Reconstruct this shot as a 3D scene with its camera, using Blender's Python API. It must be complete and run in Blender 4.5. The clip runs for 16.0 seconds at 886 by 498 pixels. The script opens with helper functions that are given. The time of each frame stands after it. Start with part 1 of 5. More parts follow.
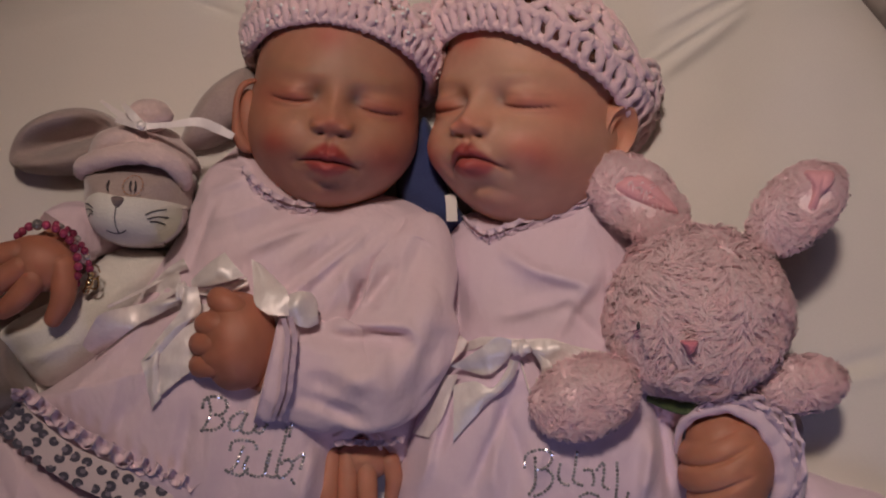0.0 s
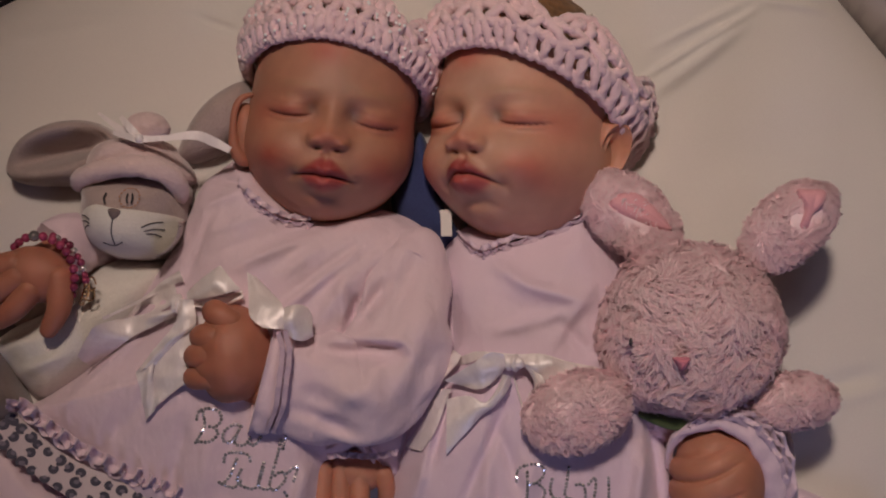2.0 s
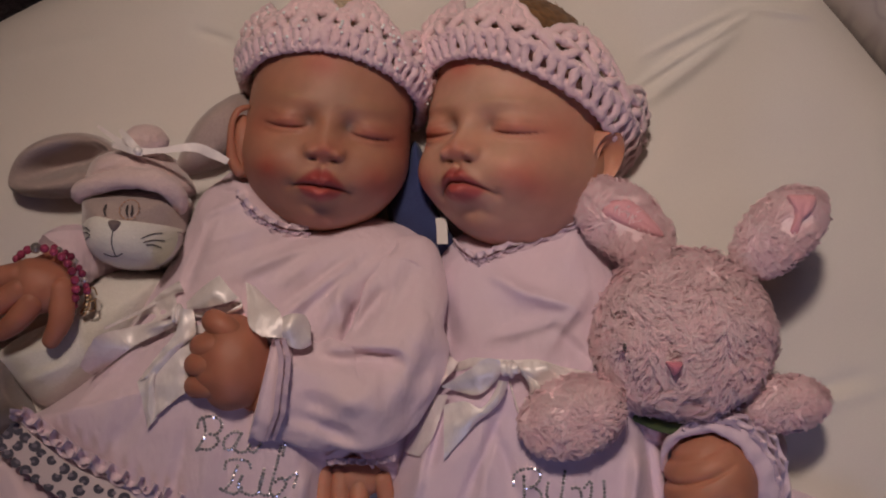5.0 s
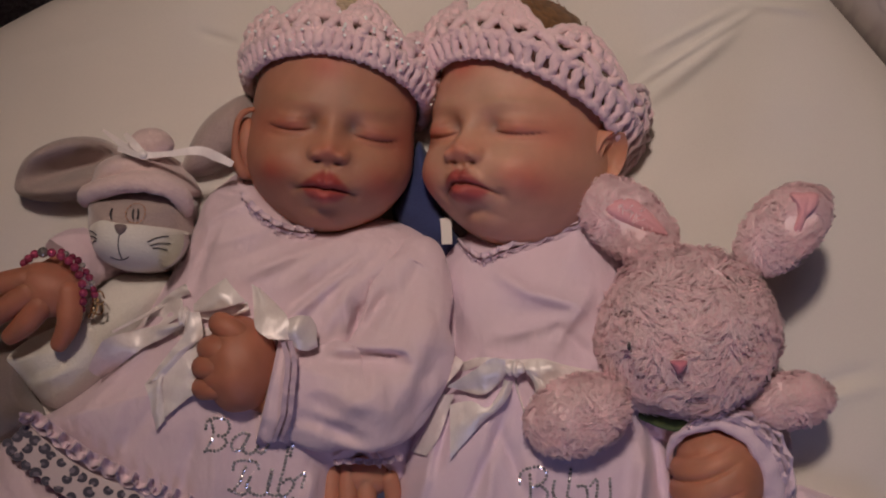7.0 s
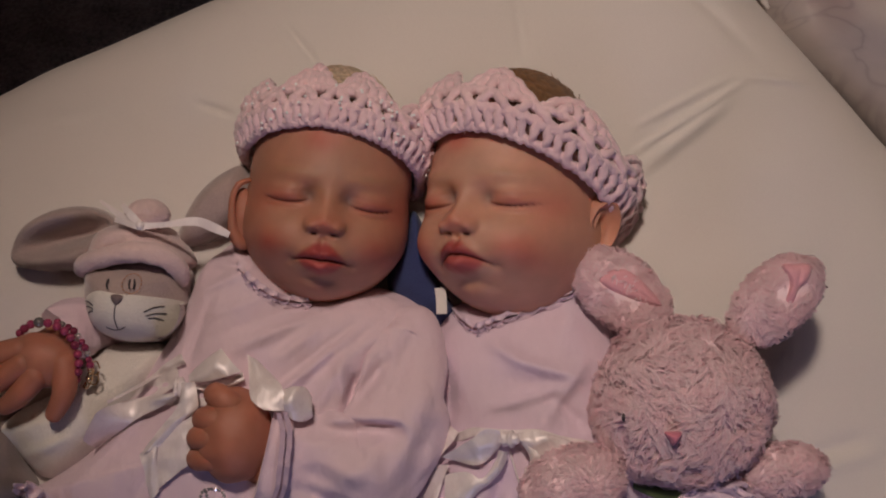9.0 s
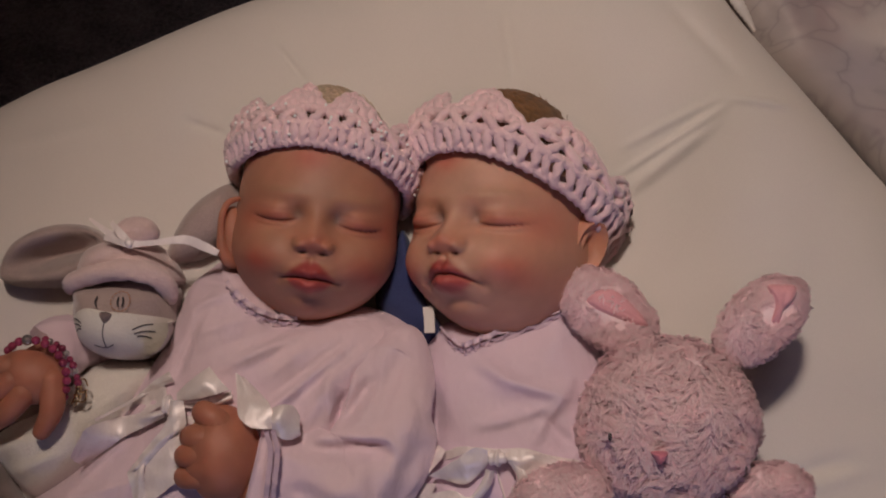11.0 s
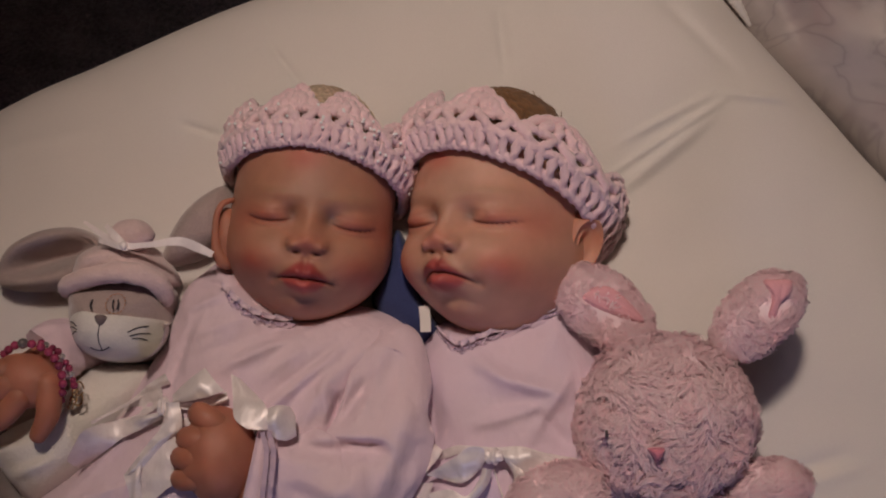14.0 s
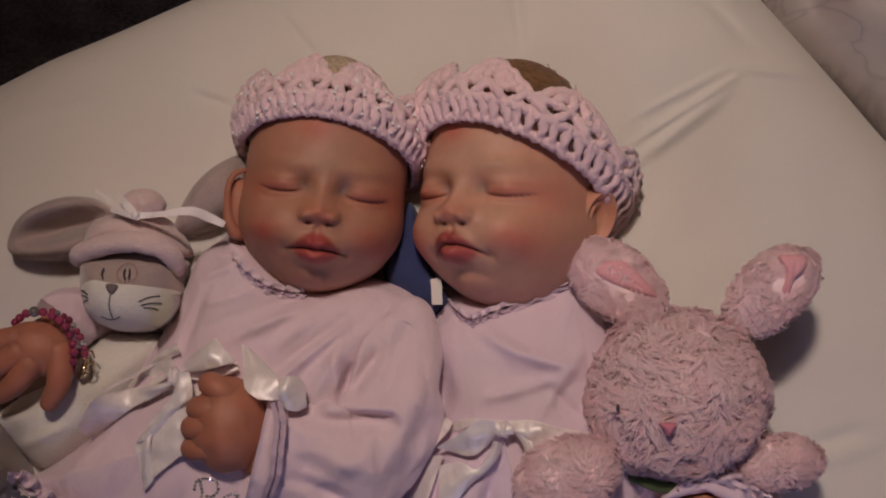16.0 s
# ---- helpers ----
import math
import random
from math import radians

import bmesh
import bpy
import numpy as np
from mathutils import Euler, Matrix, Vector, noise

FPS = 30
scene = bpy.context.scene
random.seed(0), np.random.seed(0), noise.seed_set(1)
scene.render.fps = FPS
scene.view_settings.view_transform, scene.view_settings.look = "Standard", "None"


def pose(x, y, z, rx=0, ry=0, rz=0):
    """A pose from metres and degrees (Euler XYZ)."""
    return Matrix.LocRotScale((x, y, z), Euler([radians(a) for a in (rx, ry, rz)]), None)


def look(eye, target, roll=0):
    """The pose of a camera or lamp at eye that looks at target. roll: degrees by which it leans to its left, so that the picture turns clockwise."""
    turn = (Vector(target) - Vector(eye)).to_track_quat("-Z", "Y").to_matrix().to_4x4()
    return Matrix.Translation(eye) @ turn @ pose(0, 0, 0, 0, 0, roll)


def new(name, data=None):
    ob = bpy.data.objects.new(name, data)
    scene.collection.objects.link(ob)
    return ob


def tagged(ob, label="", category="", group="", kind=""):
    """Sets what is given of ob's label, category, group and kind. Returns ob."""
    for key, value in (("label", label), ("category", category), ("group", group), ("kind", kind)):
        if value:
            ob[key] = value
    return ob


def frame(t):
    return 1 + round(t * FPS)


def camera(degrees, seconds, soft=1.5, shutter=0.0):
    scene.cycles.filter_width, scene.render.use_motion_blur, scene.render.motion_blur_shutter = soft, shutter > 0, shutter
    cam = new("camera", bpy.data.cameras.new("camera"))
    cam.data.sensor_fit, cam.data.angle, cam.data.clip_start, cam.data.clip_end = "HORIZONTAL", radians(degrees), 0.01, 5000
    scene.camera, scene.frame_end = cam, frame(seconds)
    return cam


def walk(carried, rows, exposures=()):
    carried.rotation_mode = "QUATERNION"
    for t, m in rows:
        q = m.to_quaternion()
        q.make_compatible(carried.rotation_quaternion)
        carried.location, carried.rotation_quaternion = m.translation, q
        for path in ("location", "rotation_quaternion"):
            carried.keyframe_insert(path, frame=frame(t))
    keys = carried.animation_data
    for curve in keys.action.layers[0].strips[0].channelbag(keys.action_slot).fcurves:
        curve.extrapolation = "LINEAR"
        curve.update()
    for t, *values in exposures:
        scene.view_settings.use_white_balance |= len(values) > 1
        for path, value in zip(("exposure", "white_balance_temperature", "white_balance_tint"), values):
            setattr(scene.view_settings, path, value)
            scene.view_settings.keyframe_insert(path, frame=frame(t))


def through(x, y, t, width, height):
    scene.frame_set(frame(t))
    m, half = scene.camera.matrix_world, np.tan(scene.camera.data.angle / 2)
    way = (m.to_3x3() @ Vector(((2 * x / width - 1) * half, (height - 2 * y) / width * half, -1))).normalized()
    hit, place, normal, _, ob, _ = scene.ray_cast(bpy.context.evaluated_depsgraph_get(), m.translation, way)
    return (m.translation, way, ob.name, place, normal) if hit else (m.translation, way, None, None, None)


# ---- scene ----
# Camera: hand-held, looking down on two dolls that lie on a sloping cushion
cam = camera(38.0, 16.0, soft=2.0)
SLOPE = 28.0        # degrees by which the cushion's top is inclined
RISE = 0.42         # height of the cushion's middle over the carpet
EYE = 0.8538        # distance of the first eye from the cushion's top
M = pose(0, 0, RISE, SLOPE, 0, 0)    # cushion frame (right, up the slope, out of it) to world
ROWS = [
    (0.0, 0.0, 0.0, 0.0, 0.0, 0.0, 0.0),
    (0.5, -0.0012, -0.0001, 0.0007, 0.117, -0.096, -0.022),
    (1.0, -0.0013, 0.0008, 0.0049, 0.372, -0.222, 0.132),
    (1.5, -0.0004, 0.0006, 0.0053, 0.52, -0.248, 0.307),
    (2.0, -0.0007, 0.0029, 0.0052, 0.449, -0.295, 0.51),
    (2.5, 0.0014, 0.0036, 0.0063, 0.531, -0.248, 0.706),
    (3.0, 0.0032, 0.003, 0.0053, 0.543, -0.128, 0.008),
    (3.5, 0.0015, 0.0037, 0.0072, 0.508, -0.296, -0.06),
    (4.0, 0.0035, 0.0055, 0.0115, 0.453, -0.221, 0.002),
    (6.5, 0.0041, 0.0134, 0.0202, 0.284, -0.029, -0.313),
    (7.0, 0.0055, 0.0178, 0.0203, -0.227, 0.167, -0.56),
    (7.5, 0.0035, 0.0133, 0.0202, 0.076, 0.071, -0.533),
    (8.0, 0.0015, 0.0164, 0.0213, 0.184, -0.045, -0.509),
    (8.5, -0.0017, 0.0311, 0.0227, 1.774, -0.402, -0.105),
    (9.0, 0.0032, 0.03, 0.0254, 2.05, -0.229, -0.543),
    (9.2, -0.0019, 0.0247, 0.0298, 2.579, -0.958, -0.165),
    (11.5, 0.0066, 0.0375, 0.0292, 2.761, -0.704, -0.445),
    (12.0, 0.0144, 0.0434, 0.0312, 2.868, -0.498, -0.693),
    (12.5, 0.0186, 0.0392, 0.0361, 3.278, -0.983, 0.002),
    (13.0, 0.0192, 0.0397, 0.0336, 3.244, -0.883, -0.481),
    (13.5, 0.0175, 0.0316, 0.0294, 3.066, -0.465, -0.91),
    (14.0, 0.0134, 0.0282, 0.0277, 2.965, -0.258, -0.962),
    (14.5, 0.012, 0.0266, 0.0253, 2.926, -0.171, -0.794),
    (15.0, 0.0138, 0.0274, 0.0265, 2.878, 0.002, -0.672),
    (15.5, 0.0096, 0.0277, 0.0249, 2.382, -0.081, -0.597),
    (16.0, 0.0122, 0.0222, 0.0239, 2.164, 0.183, -0.376),
]
walk(cam, [(t, M @ pose(x, y, EYE + z, rx, ry, rz)) for t, x, y, z, rx, ry, rz in ROWS])

# ---- light ----
world = bpy.data.worlds.new("world")
scene.world = world
world.use_nodes = True
world.node_tree.nodes["Background"].inputs[0].default_value = (1.0, 0.64, 0.46, 1)
world.node_tree.nodes["Background"].inputs[1].default_value = 0.09


lamp = bpy.data.lights.new("room_lamp", "SPOT")    # lamp over the head end; its cone is aimed right to dim the left side
lamp.energy, lamp.color, lamp.shadow_soft_size = 56.0, (1.0, 0.815, 0.71), 0.09
lamp.spot_size, lamp.spot_blend = radians(56), 1.0
new("room_lamp", lamp).matrix_world = look(M @ Vector((-0.13, 0.88, 1.64)), M @ Vector((0.31, -0.06, 0.0)))
warm_fill = bpy.data.lights.new("warm_fill_lamp", "AREA")    # added fill, not a seen lamp: bounces off the ceiling to warm the shadows
warm_fill.shape, warm_fill.size, warm_fill.energy, warm_fill.color = "DISK", 0.2, 5.0, (1.0, 0.68, 0.53)
new("warm_fill_lamp", warm_fill).matrix_world = look((-0.13, 0.0, 2.33), (-0.13, 0.01, 2.5))
blue_fill = bpy.data.lights.new("blue_fill_light", "AREA")    # added bluish fill from the south, no known source; stands in an added opening
blue_fill.shape, blue_fill.size, blue_fill.size_y, blue_fill.energy, blue_fill.color = "RECTANGLE", 0.62, 0.62, 0.37, (0.5, 0.54, 1.0)
blue_fill.spread = radians(45)
new("blue_fill_light", blue_fill).matrix_world = look((0.2, -2.17, 0.5), (0.1, -0.13, 0.42))
scene.view_settings.exposure = 0.0

# ---- materials ----


def material(name, rough=0.8, sheen=0.0, metal=0.0, sub=0.0):
    m = bpy.data.materials.new(name)
    m.use_nodes = True
    b = m.node_tree.nodes["Principled BSDF"]
    b.inputs["Roughness"].default_value = rough
    b.inputs["Metallic"].default_value = metal
    b.inputs["Sheen Weight"].default_value = sheen
    if sub:
        b.inputs["Subsurface Weight"].default_value = sub
        b.inputs["Subsurface Radius"].default_value = (0.008, 0.003, 0.0015)
        b.inputs["Subsurface Scale"].default_value = 0.5
    return m, m.node_tree.nodes, m.node_tree.links, b


def noise_node(m, scale, detail=4.0, stretch=(1, 1, 1)):
    n, l = m.node_tree.nodes, m.node_tree.links
    co = n.new("ShaderNodeTexCoord")
    mp = n.new("ShaderNodeMapping")
    mp.inputs["Scale"].default_value = stretch
    t = n.new("ShaderNodeTexNoise")
    t.inputs["Scale"].default_value, t.inputs["Detail"].default_value = scale, detail
    l.new(co.outputs["Object"], mp.inputs[0])
    l.new(mp.outputs[0], t.inputs[0])
    return t


def cloth(name, colour, other=None, rough=0.85, sheen=0.25, blotch=14.0, grain=900.0, bump=0.25, stretch=(1, 1, 1), depth=0.0006, sub=0.0, metal=0.0, fold=0.0):
    """Woven or knitted stuff: two-scale colour and a fine relief."""
    m, n, l, b = material(name, rough, sheen, metal, sub)
    big, fine = noise_node(m, blotch), noise_node(m, grain, 3.0, stretch)
    other = other or tuple(c * 0.86 for c in colour)
    mix = n.new("ShaderNodeMix")
    mix.data_type = "RGBA"
    mix.inputs["A"].default_value, mix.inputs["B"].default_value = (*colour, 1), (*other, 1)
    add = n.new("ShaderNodeMath")
    add.operation = "MULTIPLY_ADD"
    add.inputs[1].default_value = 0.5
    half = n.new("ShaderNodeMath")
    half.operation = "MULTIPLY"
    half.inputs[1].default_value = 0.5
    l.new(fine.outputs[0], half.inputs[0])
    l.new(big.outputs[0], add.inputs[0])
    l.new(half.outputs[0], add.inputs[2])
    ramp = n.new("ShaderNodeMapRange")
    ramp.inputs[1].default_value, ramp.inputs[2].default_value = 0.35, 0.65
    l.new(add.outputs[0], ramp.inputs[0])
    l.new(ramp.outputs[0], mix.inputs["Factor"])
    l.new(mix.outputs["Result"], b.inputs["Base Color"])
    bp = n.new("ShaderNodeBump")
    bp.inputs["Strength"].default_value, bp.inputs["Distance"].default_value = bump, depth
    l.new(fine.outputs[0], bp.inputs["Height"])
    if fold:
        wide = noise_node(m, 38.0, 3.0, (1.0, 0.6, 1.0))
        bq = n.new("ShaderNodeBump")
        bq.inputs["Strength"].default_value, bq.inputs["Distance"].default_value = 1.0, fold
        l.new(wide.outputs[0], bq.inputs["Height"])
        l.new(bp.outputs[0], bq.inputs["Normal"])
        l.new(bq.outputs[0], b.inputs["Normal"])
    else:
        l.new(bp.outputs[0], b.inputs["Normal"])
    return m


def painted(name, rough, sub, bump=0.1):
    """Vinyl whose paint (lips, blush, hair, shade in the face's creases) is kept in the mesh's colour layer."""
    m, n, l, b = material(name, rough, 0.0, 0.0, sub)
    at = n.new("ShaderNodeVertexColor")
    at.layer_name = "paint"
    fine = noise_node(m, 260.0, 4.0)
    mott = noise_node(m, 60.0, 3.0)
    mix = n.new("ShaderNodeMix")
    mix.data_type, mix.blend_type = "RGBA", "MULTIPLY"
    mix.inputs["Factor"].default_value = 0.28
    l.new(at.outputs[0], mix.inputs["A"])
    l.new(mott.outputs[0], mix.inputs["B"])
    l.new(mix.outputs["Result"], b.inputs["Base Color"])
    bp = n.new("ShaderNodeBump")
    bp.inputs["Strength"].default_value, bp.inputs["Distance"].default_value = bump, 0.0006
    l.new(fine.outputs[0], bp.inputs["Height"])
    l.new(bp.outputs[0], b.inputs["Normal"])
    return m


def gem(name, colour, rough=0.08, metal=0.85):
    m, n, l, b = material(name, rough, 0.0, metal)
    info = n.new("ShaderNodeObjectInfo")
    mix = n.new("ShaderNodeMix")
    mix.data_type = "RGBA"
    mix.inputs["A"].default_value = (*colour, 1)
    mix.inputs["B"].default_value = (*[c * 0.45 for c in colour], 1)
    l.new(info.outputs["Random"], mix.inputs["Factor"])
    l.new(mix.outputs["Result"], b.inputs["Base Color"])
    return m


WHITE = cloth("white_cotton", (0.78, 0.74, 0.7), (0.72, 0.68, 0.64), 0.9, 0.1, 6.0, 1400.0, 0.25)
PINK = cloth("pink_jersey", (0.79, 0.625, 0.69), (0.75, 0.585, 0.66), 0.85, 0.3, 10.0, 1800.0, 0.3, fold=0.005)
# pink jersey pushed to lilac, partly for the cool light on this dress
LILAC = cloth("lilac_jersey", (0.79, 0.63, 0.73), (0.75, 0.59, 0.70), 0.85, 0.3, 10.0, 1800.0, 0.3, fold=0.004)
FRILL = cloth("pink_jersey_edge", (0.62, 0.47, 0.57), (0.45, 0.35, 0.47), 0.85, 0.2, 60.0, 1500.0, 0.3)
SATIN = cloth("white_satin", (0.95, 0.88, 0.87), (0.88, 0.80, 0.79), 0.46, 0.1, 130.0, 900.0, 0.3, (1, 0.3, 1), metal=0.2, fold=0.004)
YARN = cloth("pink_yarn", (0.93, 0.70, 0.73), (0.86, 0.60, 0.64), 0.9, 0.6, 60.0, 900.0, 0.7, depth=0.0009)
# plain white, so the sequins' glint is in their colour
SPARKLE = cloth("white_glint", (0.98, 0.97, 0.97), (0.95, 0.93, 0.93), 0.12, 0.0)
GREY = cloth("grey_velour", (0.47, 0.37, 0.345), (0.38, 0.295, 0.28), 0.9, 0.6, 55.0, 800.0, 0.7, depth=0.0009)
# grey velour darkened for the paw that lies in shade
GREY_SHADED = cloth("dark_grey_velour", (0.24, 0.19, 0.18), (0.19, 0.15, 0.14), 0.9, 0.5, 40.0, 900.0, 0.5)
CREAM = cloth("white_velour", (0.82, 0.78, 0.72), (0.74, 0.7, 0.64), 0.92, 0.5, 45.0, 800.0, 0.7, depth=0.0009)
HATPINK = cloth("pale_pink_velour", (0.80, 0.62, 0.61), (0.72, 0.54, 0.53), 0.92, 0.5, 45.0, 700.0, 0.8, depth=0.0012)
THREAD = cloth("dark_thread", (0.07, 0.06, 0.07), None, 0.7, 0.0)
ORANGE = cloth("orange_thread", (0.5, 0.22, 0.1), None, 0.8, 0.0)
NOSEGREY = cloth("grey_felt", (0.2, 0.15, 0.15), None, 0.8, 0.2)
def pile(name, dark, light, through=0.0):
    """Plush: each lock has its own tone."""
    m, n, l, b = material(name, 0.45, 0.4)
    geo = n.new("ShaderNodeNewGeometry")
    mix = n.new("ShaderNodeMix")
    mix.data_type = "RGBA"
    mix.inputs["A"].default_value, mix.inputs["B"].default_value = (*dark, 1), (*light, 1)
    big = noise_node(m, 45.0)
    avg = n.new("ShaderNodeMath")
    avg.operation = "MULTIPLY_ADD"
    avg.inputs[1].default_value = 0.6
    half = n.new("ShaderNodeMath")
    half.operation = "MULTIPLY"
    half.inputs[1].default_value = 0.4
    l.new(big.outputs[0], half.inputs[0])
    l.new(geo.outputs["Random Per Island"], avg.inputs[0])
    l.new(half.outputs[0], avg.inputs[2])
    l.new(avg.outputs[0], mix.inputs["Factor"])
    l.new(mix.outputs["Result"], b.inputs["Base Color"])
    if through:
        t, both = n.new("ShaderNodeBsdfTranslucent"), n.new("ShaderNodeMixShader")
        both.inputs[0].default_value = through
        l.new(mix.outputs["Result"], t.inputs[0])
        l.new(b.outputs[0], both.inputs[1])
        l.new(t.outputs[0], both.inputs[2])
        l.new(both.outputs[0], n["Material Output"].inputs[0])
    return m


LOCK = pile("pink_plush_locks", (0.97, 0.70, 0.76), (0.99, 0.91, 0.92), 0.5)
FUR = pile("pink_plush", (0.96, 0.70, 0.755), (0.98, 0.80, 0.84))
ROSE = cloth("rose_satin", (0.82, 0.43, 0.48), (0.74, 0.34, 0.40), 0.75, 0.4, 60.0, 900.0, 0.2)
NOSEPINK = cloth("deep_rose_satin", (0.70, 0.24, 0.32), (0.60, 0.18, 0.26), 0.7, 0.3, 60.0, 900.0, 0.4)
BLUE = cloth("blue_cotton", (0.04, 0.06, 0.17), (0.03, 0.04, 0.13), 0.9, 0.1)
GREENT = cloth("green_cotton", (0.1, 0.14, 0.05), None, 0.9, 0.1)
LEOPARD = cloth("pale_grey_jersey", (0.70, 0.59, 0.59), (0.64, 0.53, 0.54), 0.85, 0.2)
SPOT = cloth("dark_print", (0.075, 0.07, 0.095), (0.1, 0.09, 0.12), 0.85, 0.1)
SPOTIN = cloth("mid_grey_print", (0.22, 0.19, 0.24), None, 0.85, 0.1)
SKIN = painted("painted_vinyl", 0.56, 0.3)
STONE = gem("rhinestone", (0.95, 0.95, 1.0), 0.1, 0.7)
BEAD = gem("pink_bead", (0.5, 0.08, 0.18), 0.12, 0.35)
CRYSTAL = gem("crystal_bead", (0.8, 0.75, 0.75), 0.08, 0.7)
GOLD = gem("gold_charm", (0.8, 0.6, 0.35), 0.2, 1.0)
CARPET = cloth("dark_carpet", (0.12, 0.115, 0.15), (0.028, 0.027, 0.038), 0.95, 0.1, 17.0, 200.0, 0.9, depth=0.004)
WALL = cloth("plain_wall", (0.42, 0.36, 0.32), None, 0.9, 0.0, 3.0, 120.0, 0.2)

# Unseen ceiling, kept pale so that it bounces the added warm fill.
CEIL = cloth("ceiling_paint", (0.78, 0.72, 0.66), None, 0.9, 0.0, 3.0, 120.0, 0.2)


def marbled():
    """Cream satin with faint wandering grey and pink veins."""
    m, n, l, b = material("marbled_satin", 0.5, 0.1)
    warp, vein, blush = noise_node(m, 9.0, 5.0), n.new("ShaderNodeTexNoise"), noise_node(m, 16.0, 3.0, (1, 0.5, 1))
    vein.inputs["Scale"].default_value, vein.inputs["Detail"].default_value, vein.inputs["Distortion"].default_value = 11.0, 3.0, 1.6
    co = n.new("ShaderNodeTexCoord")
    l.new(co.outputs["Object"], vein.inputs[0])
    r = n.new("ShaderNodeValToRGB")
    e = r.color_ramp.elements
    e[0].position, e[0].color = 0.40, (0, 0, 0, 1)
    e[1].position, e[1].color = 0.62, (0, 0, 0, 1)
    e.new(0.50).color = (0.42, 0.42, 0.42, 1)
    e.new(0.47).color = (0.12, 0.12, 0.12, 1)
    e.new(0.52).color = (0.15, 0.15, 0.15, 1)
    l.new(vein.outputs[0], r.inputs[0])
    one, two = n.new("ShaderNodeMix"), n.new("ShaderNodeMix")
    one.data_type = two.data_type = "RGBA"
    one.inputs["A"].default_value, one.inputs["B"].default_value = (0.45, 0.40, 0.375, 1), (0.41, 0.29, 0.27, 1)
    two.inputs["B"].default_value = (0.20, 0.17, 0.165, 1)
    ramp = n.new("ShaderNodeMapRange")
    ramp.inputs[1].default_value, ramp.inputs[2].default_value = 0.5, 0.72
    l.new(blush.outputs[0], ramp.inputs[0])
    l.new(ramp.outputs[0], one.inputs["Factor"])
    l.new(one.outputs["Result"], two.inputs["A"])
    l.new(r.outputs[0], two.inputs["Factor"])
    l.new(two.outputs["Result"], b.inputs["Base Color"])
    bp = n.new("ShaderNodeBump")
    bp.inputs["Strength"].default_value, bp.inputs["Distance"].default_value = 0.6, 0.006
    l.new(warp.outputs[0], bp.inputs["Height"])
    l.new(bp.outputs[0], b.inputs["Normal"])
    return m


MARBLE = marbled()

# ---- shapes ----


def spline(pts, n, closed=False):
    """n points on a smooth curve through pts."""
    p = np.array(pts, float)
    k = len(p)
    out = []
    for t in np.linspace(0, k if closed else k - 1, n, endpoint=not closed):
        i = min(int(t), k - 1 if closed else k - 2)
        s = t - i
        a, b, c, d = (p[j % k] if closed else p[min(max(j, 0), k - 1)] for j in (i - 1, i, i + 1, i + 2))
        out.append(0.5 * (2 * b + (c - a) * s + (2 * a - 5 * b + 4 * c - d) * s * s + (3 * b - a - 3 * c + d) * s ** 3))
    return np.array(out)


def shape(name, verts, faces, mat, parent=None, label="", smooth=True):
    me = bpy.data.meshes.new(name)
    me.from_pydata([tuple(map(float, v)) for v in verts], [], faces)
    bm = bmesh.new()
    bm.from_mesh(me)
    bmesh.ops.recalc_face_normals(bm, faces=bm.faces)
    for e in bm.edges:
        if len(e.link_faces) == 2 and e.calc_face_angle(0.0) > 0.95:
            e.smooth = False
    bm.to_mesh(me)
    bm.free()
    for p in me.polygons:
        p.use_smooth = smooth
    me.materials.append(mat)
    ob = new(name, me)
    if parent:
        ob.parent = parent
    else:
        ob.matrix_basis = M
    return tagged(ob, label)


def thing(name, label, category, at=(0, 0, 0), group=""):
    """A top-level Empty in the cushion's frame."""
    ob = new(name)
    ob.empty_display_size = 0.02
    ob.matrix_basis = M
    return tagged(ob, label, category, group)


def merge(*shapes):
    """Several (verts, faces) as one."""
    v, f = [], []
    for a, b in shapes:
        k = len(v)
        v += [tuple(p) for p in a]
        f += [tuple(i + k for i in q) for q in b]
    return v, f


def rings(rows, closed=True, cap0=True, cap1=True):
    """Faces between rows of equally many points."""
    n, v, f = len(rows[0]), [p for r in rows for p in r], []
    for i in range(len(rows) - 1):
        for j in range(n if closed else n - 1):
            k = (j + 1) % n
            f.append((i * n + j, i * n + k, (i + 1) * n + k, (i + 1) * n + j))
    if closed and cap0:
        f.append(tuple(range(n)))
    if closed and cap1:
        f.append(tuple(range(len(v) - n, len(v))))
    return v, f


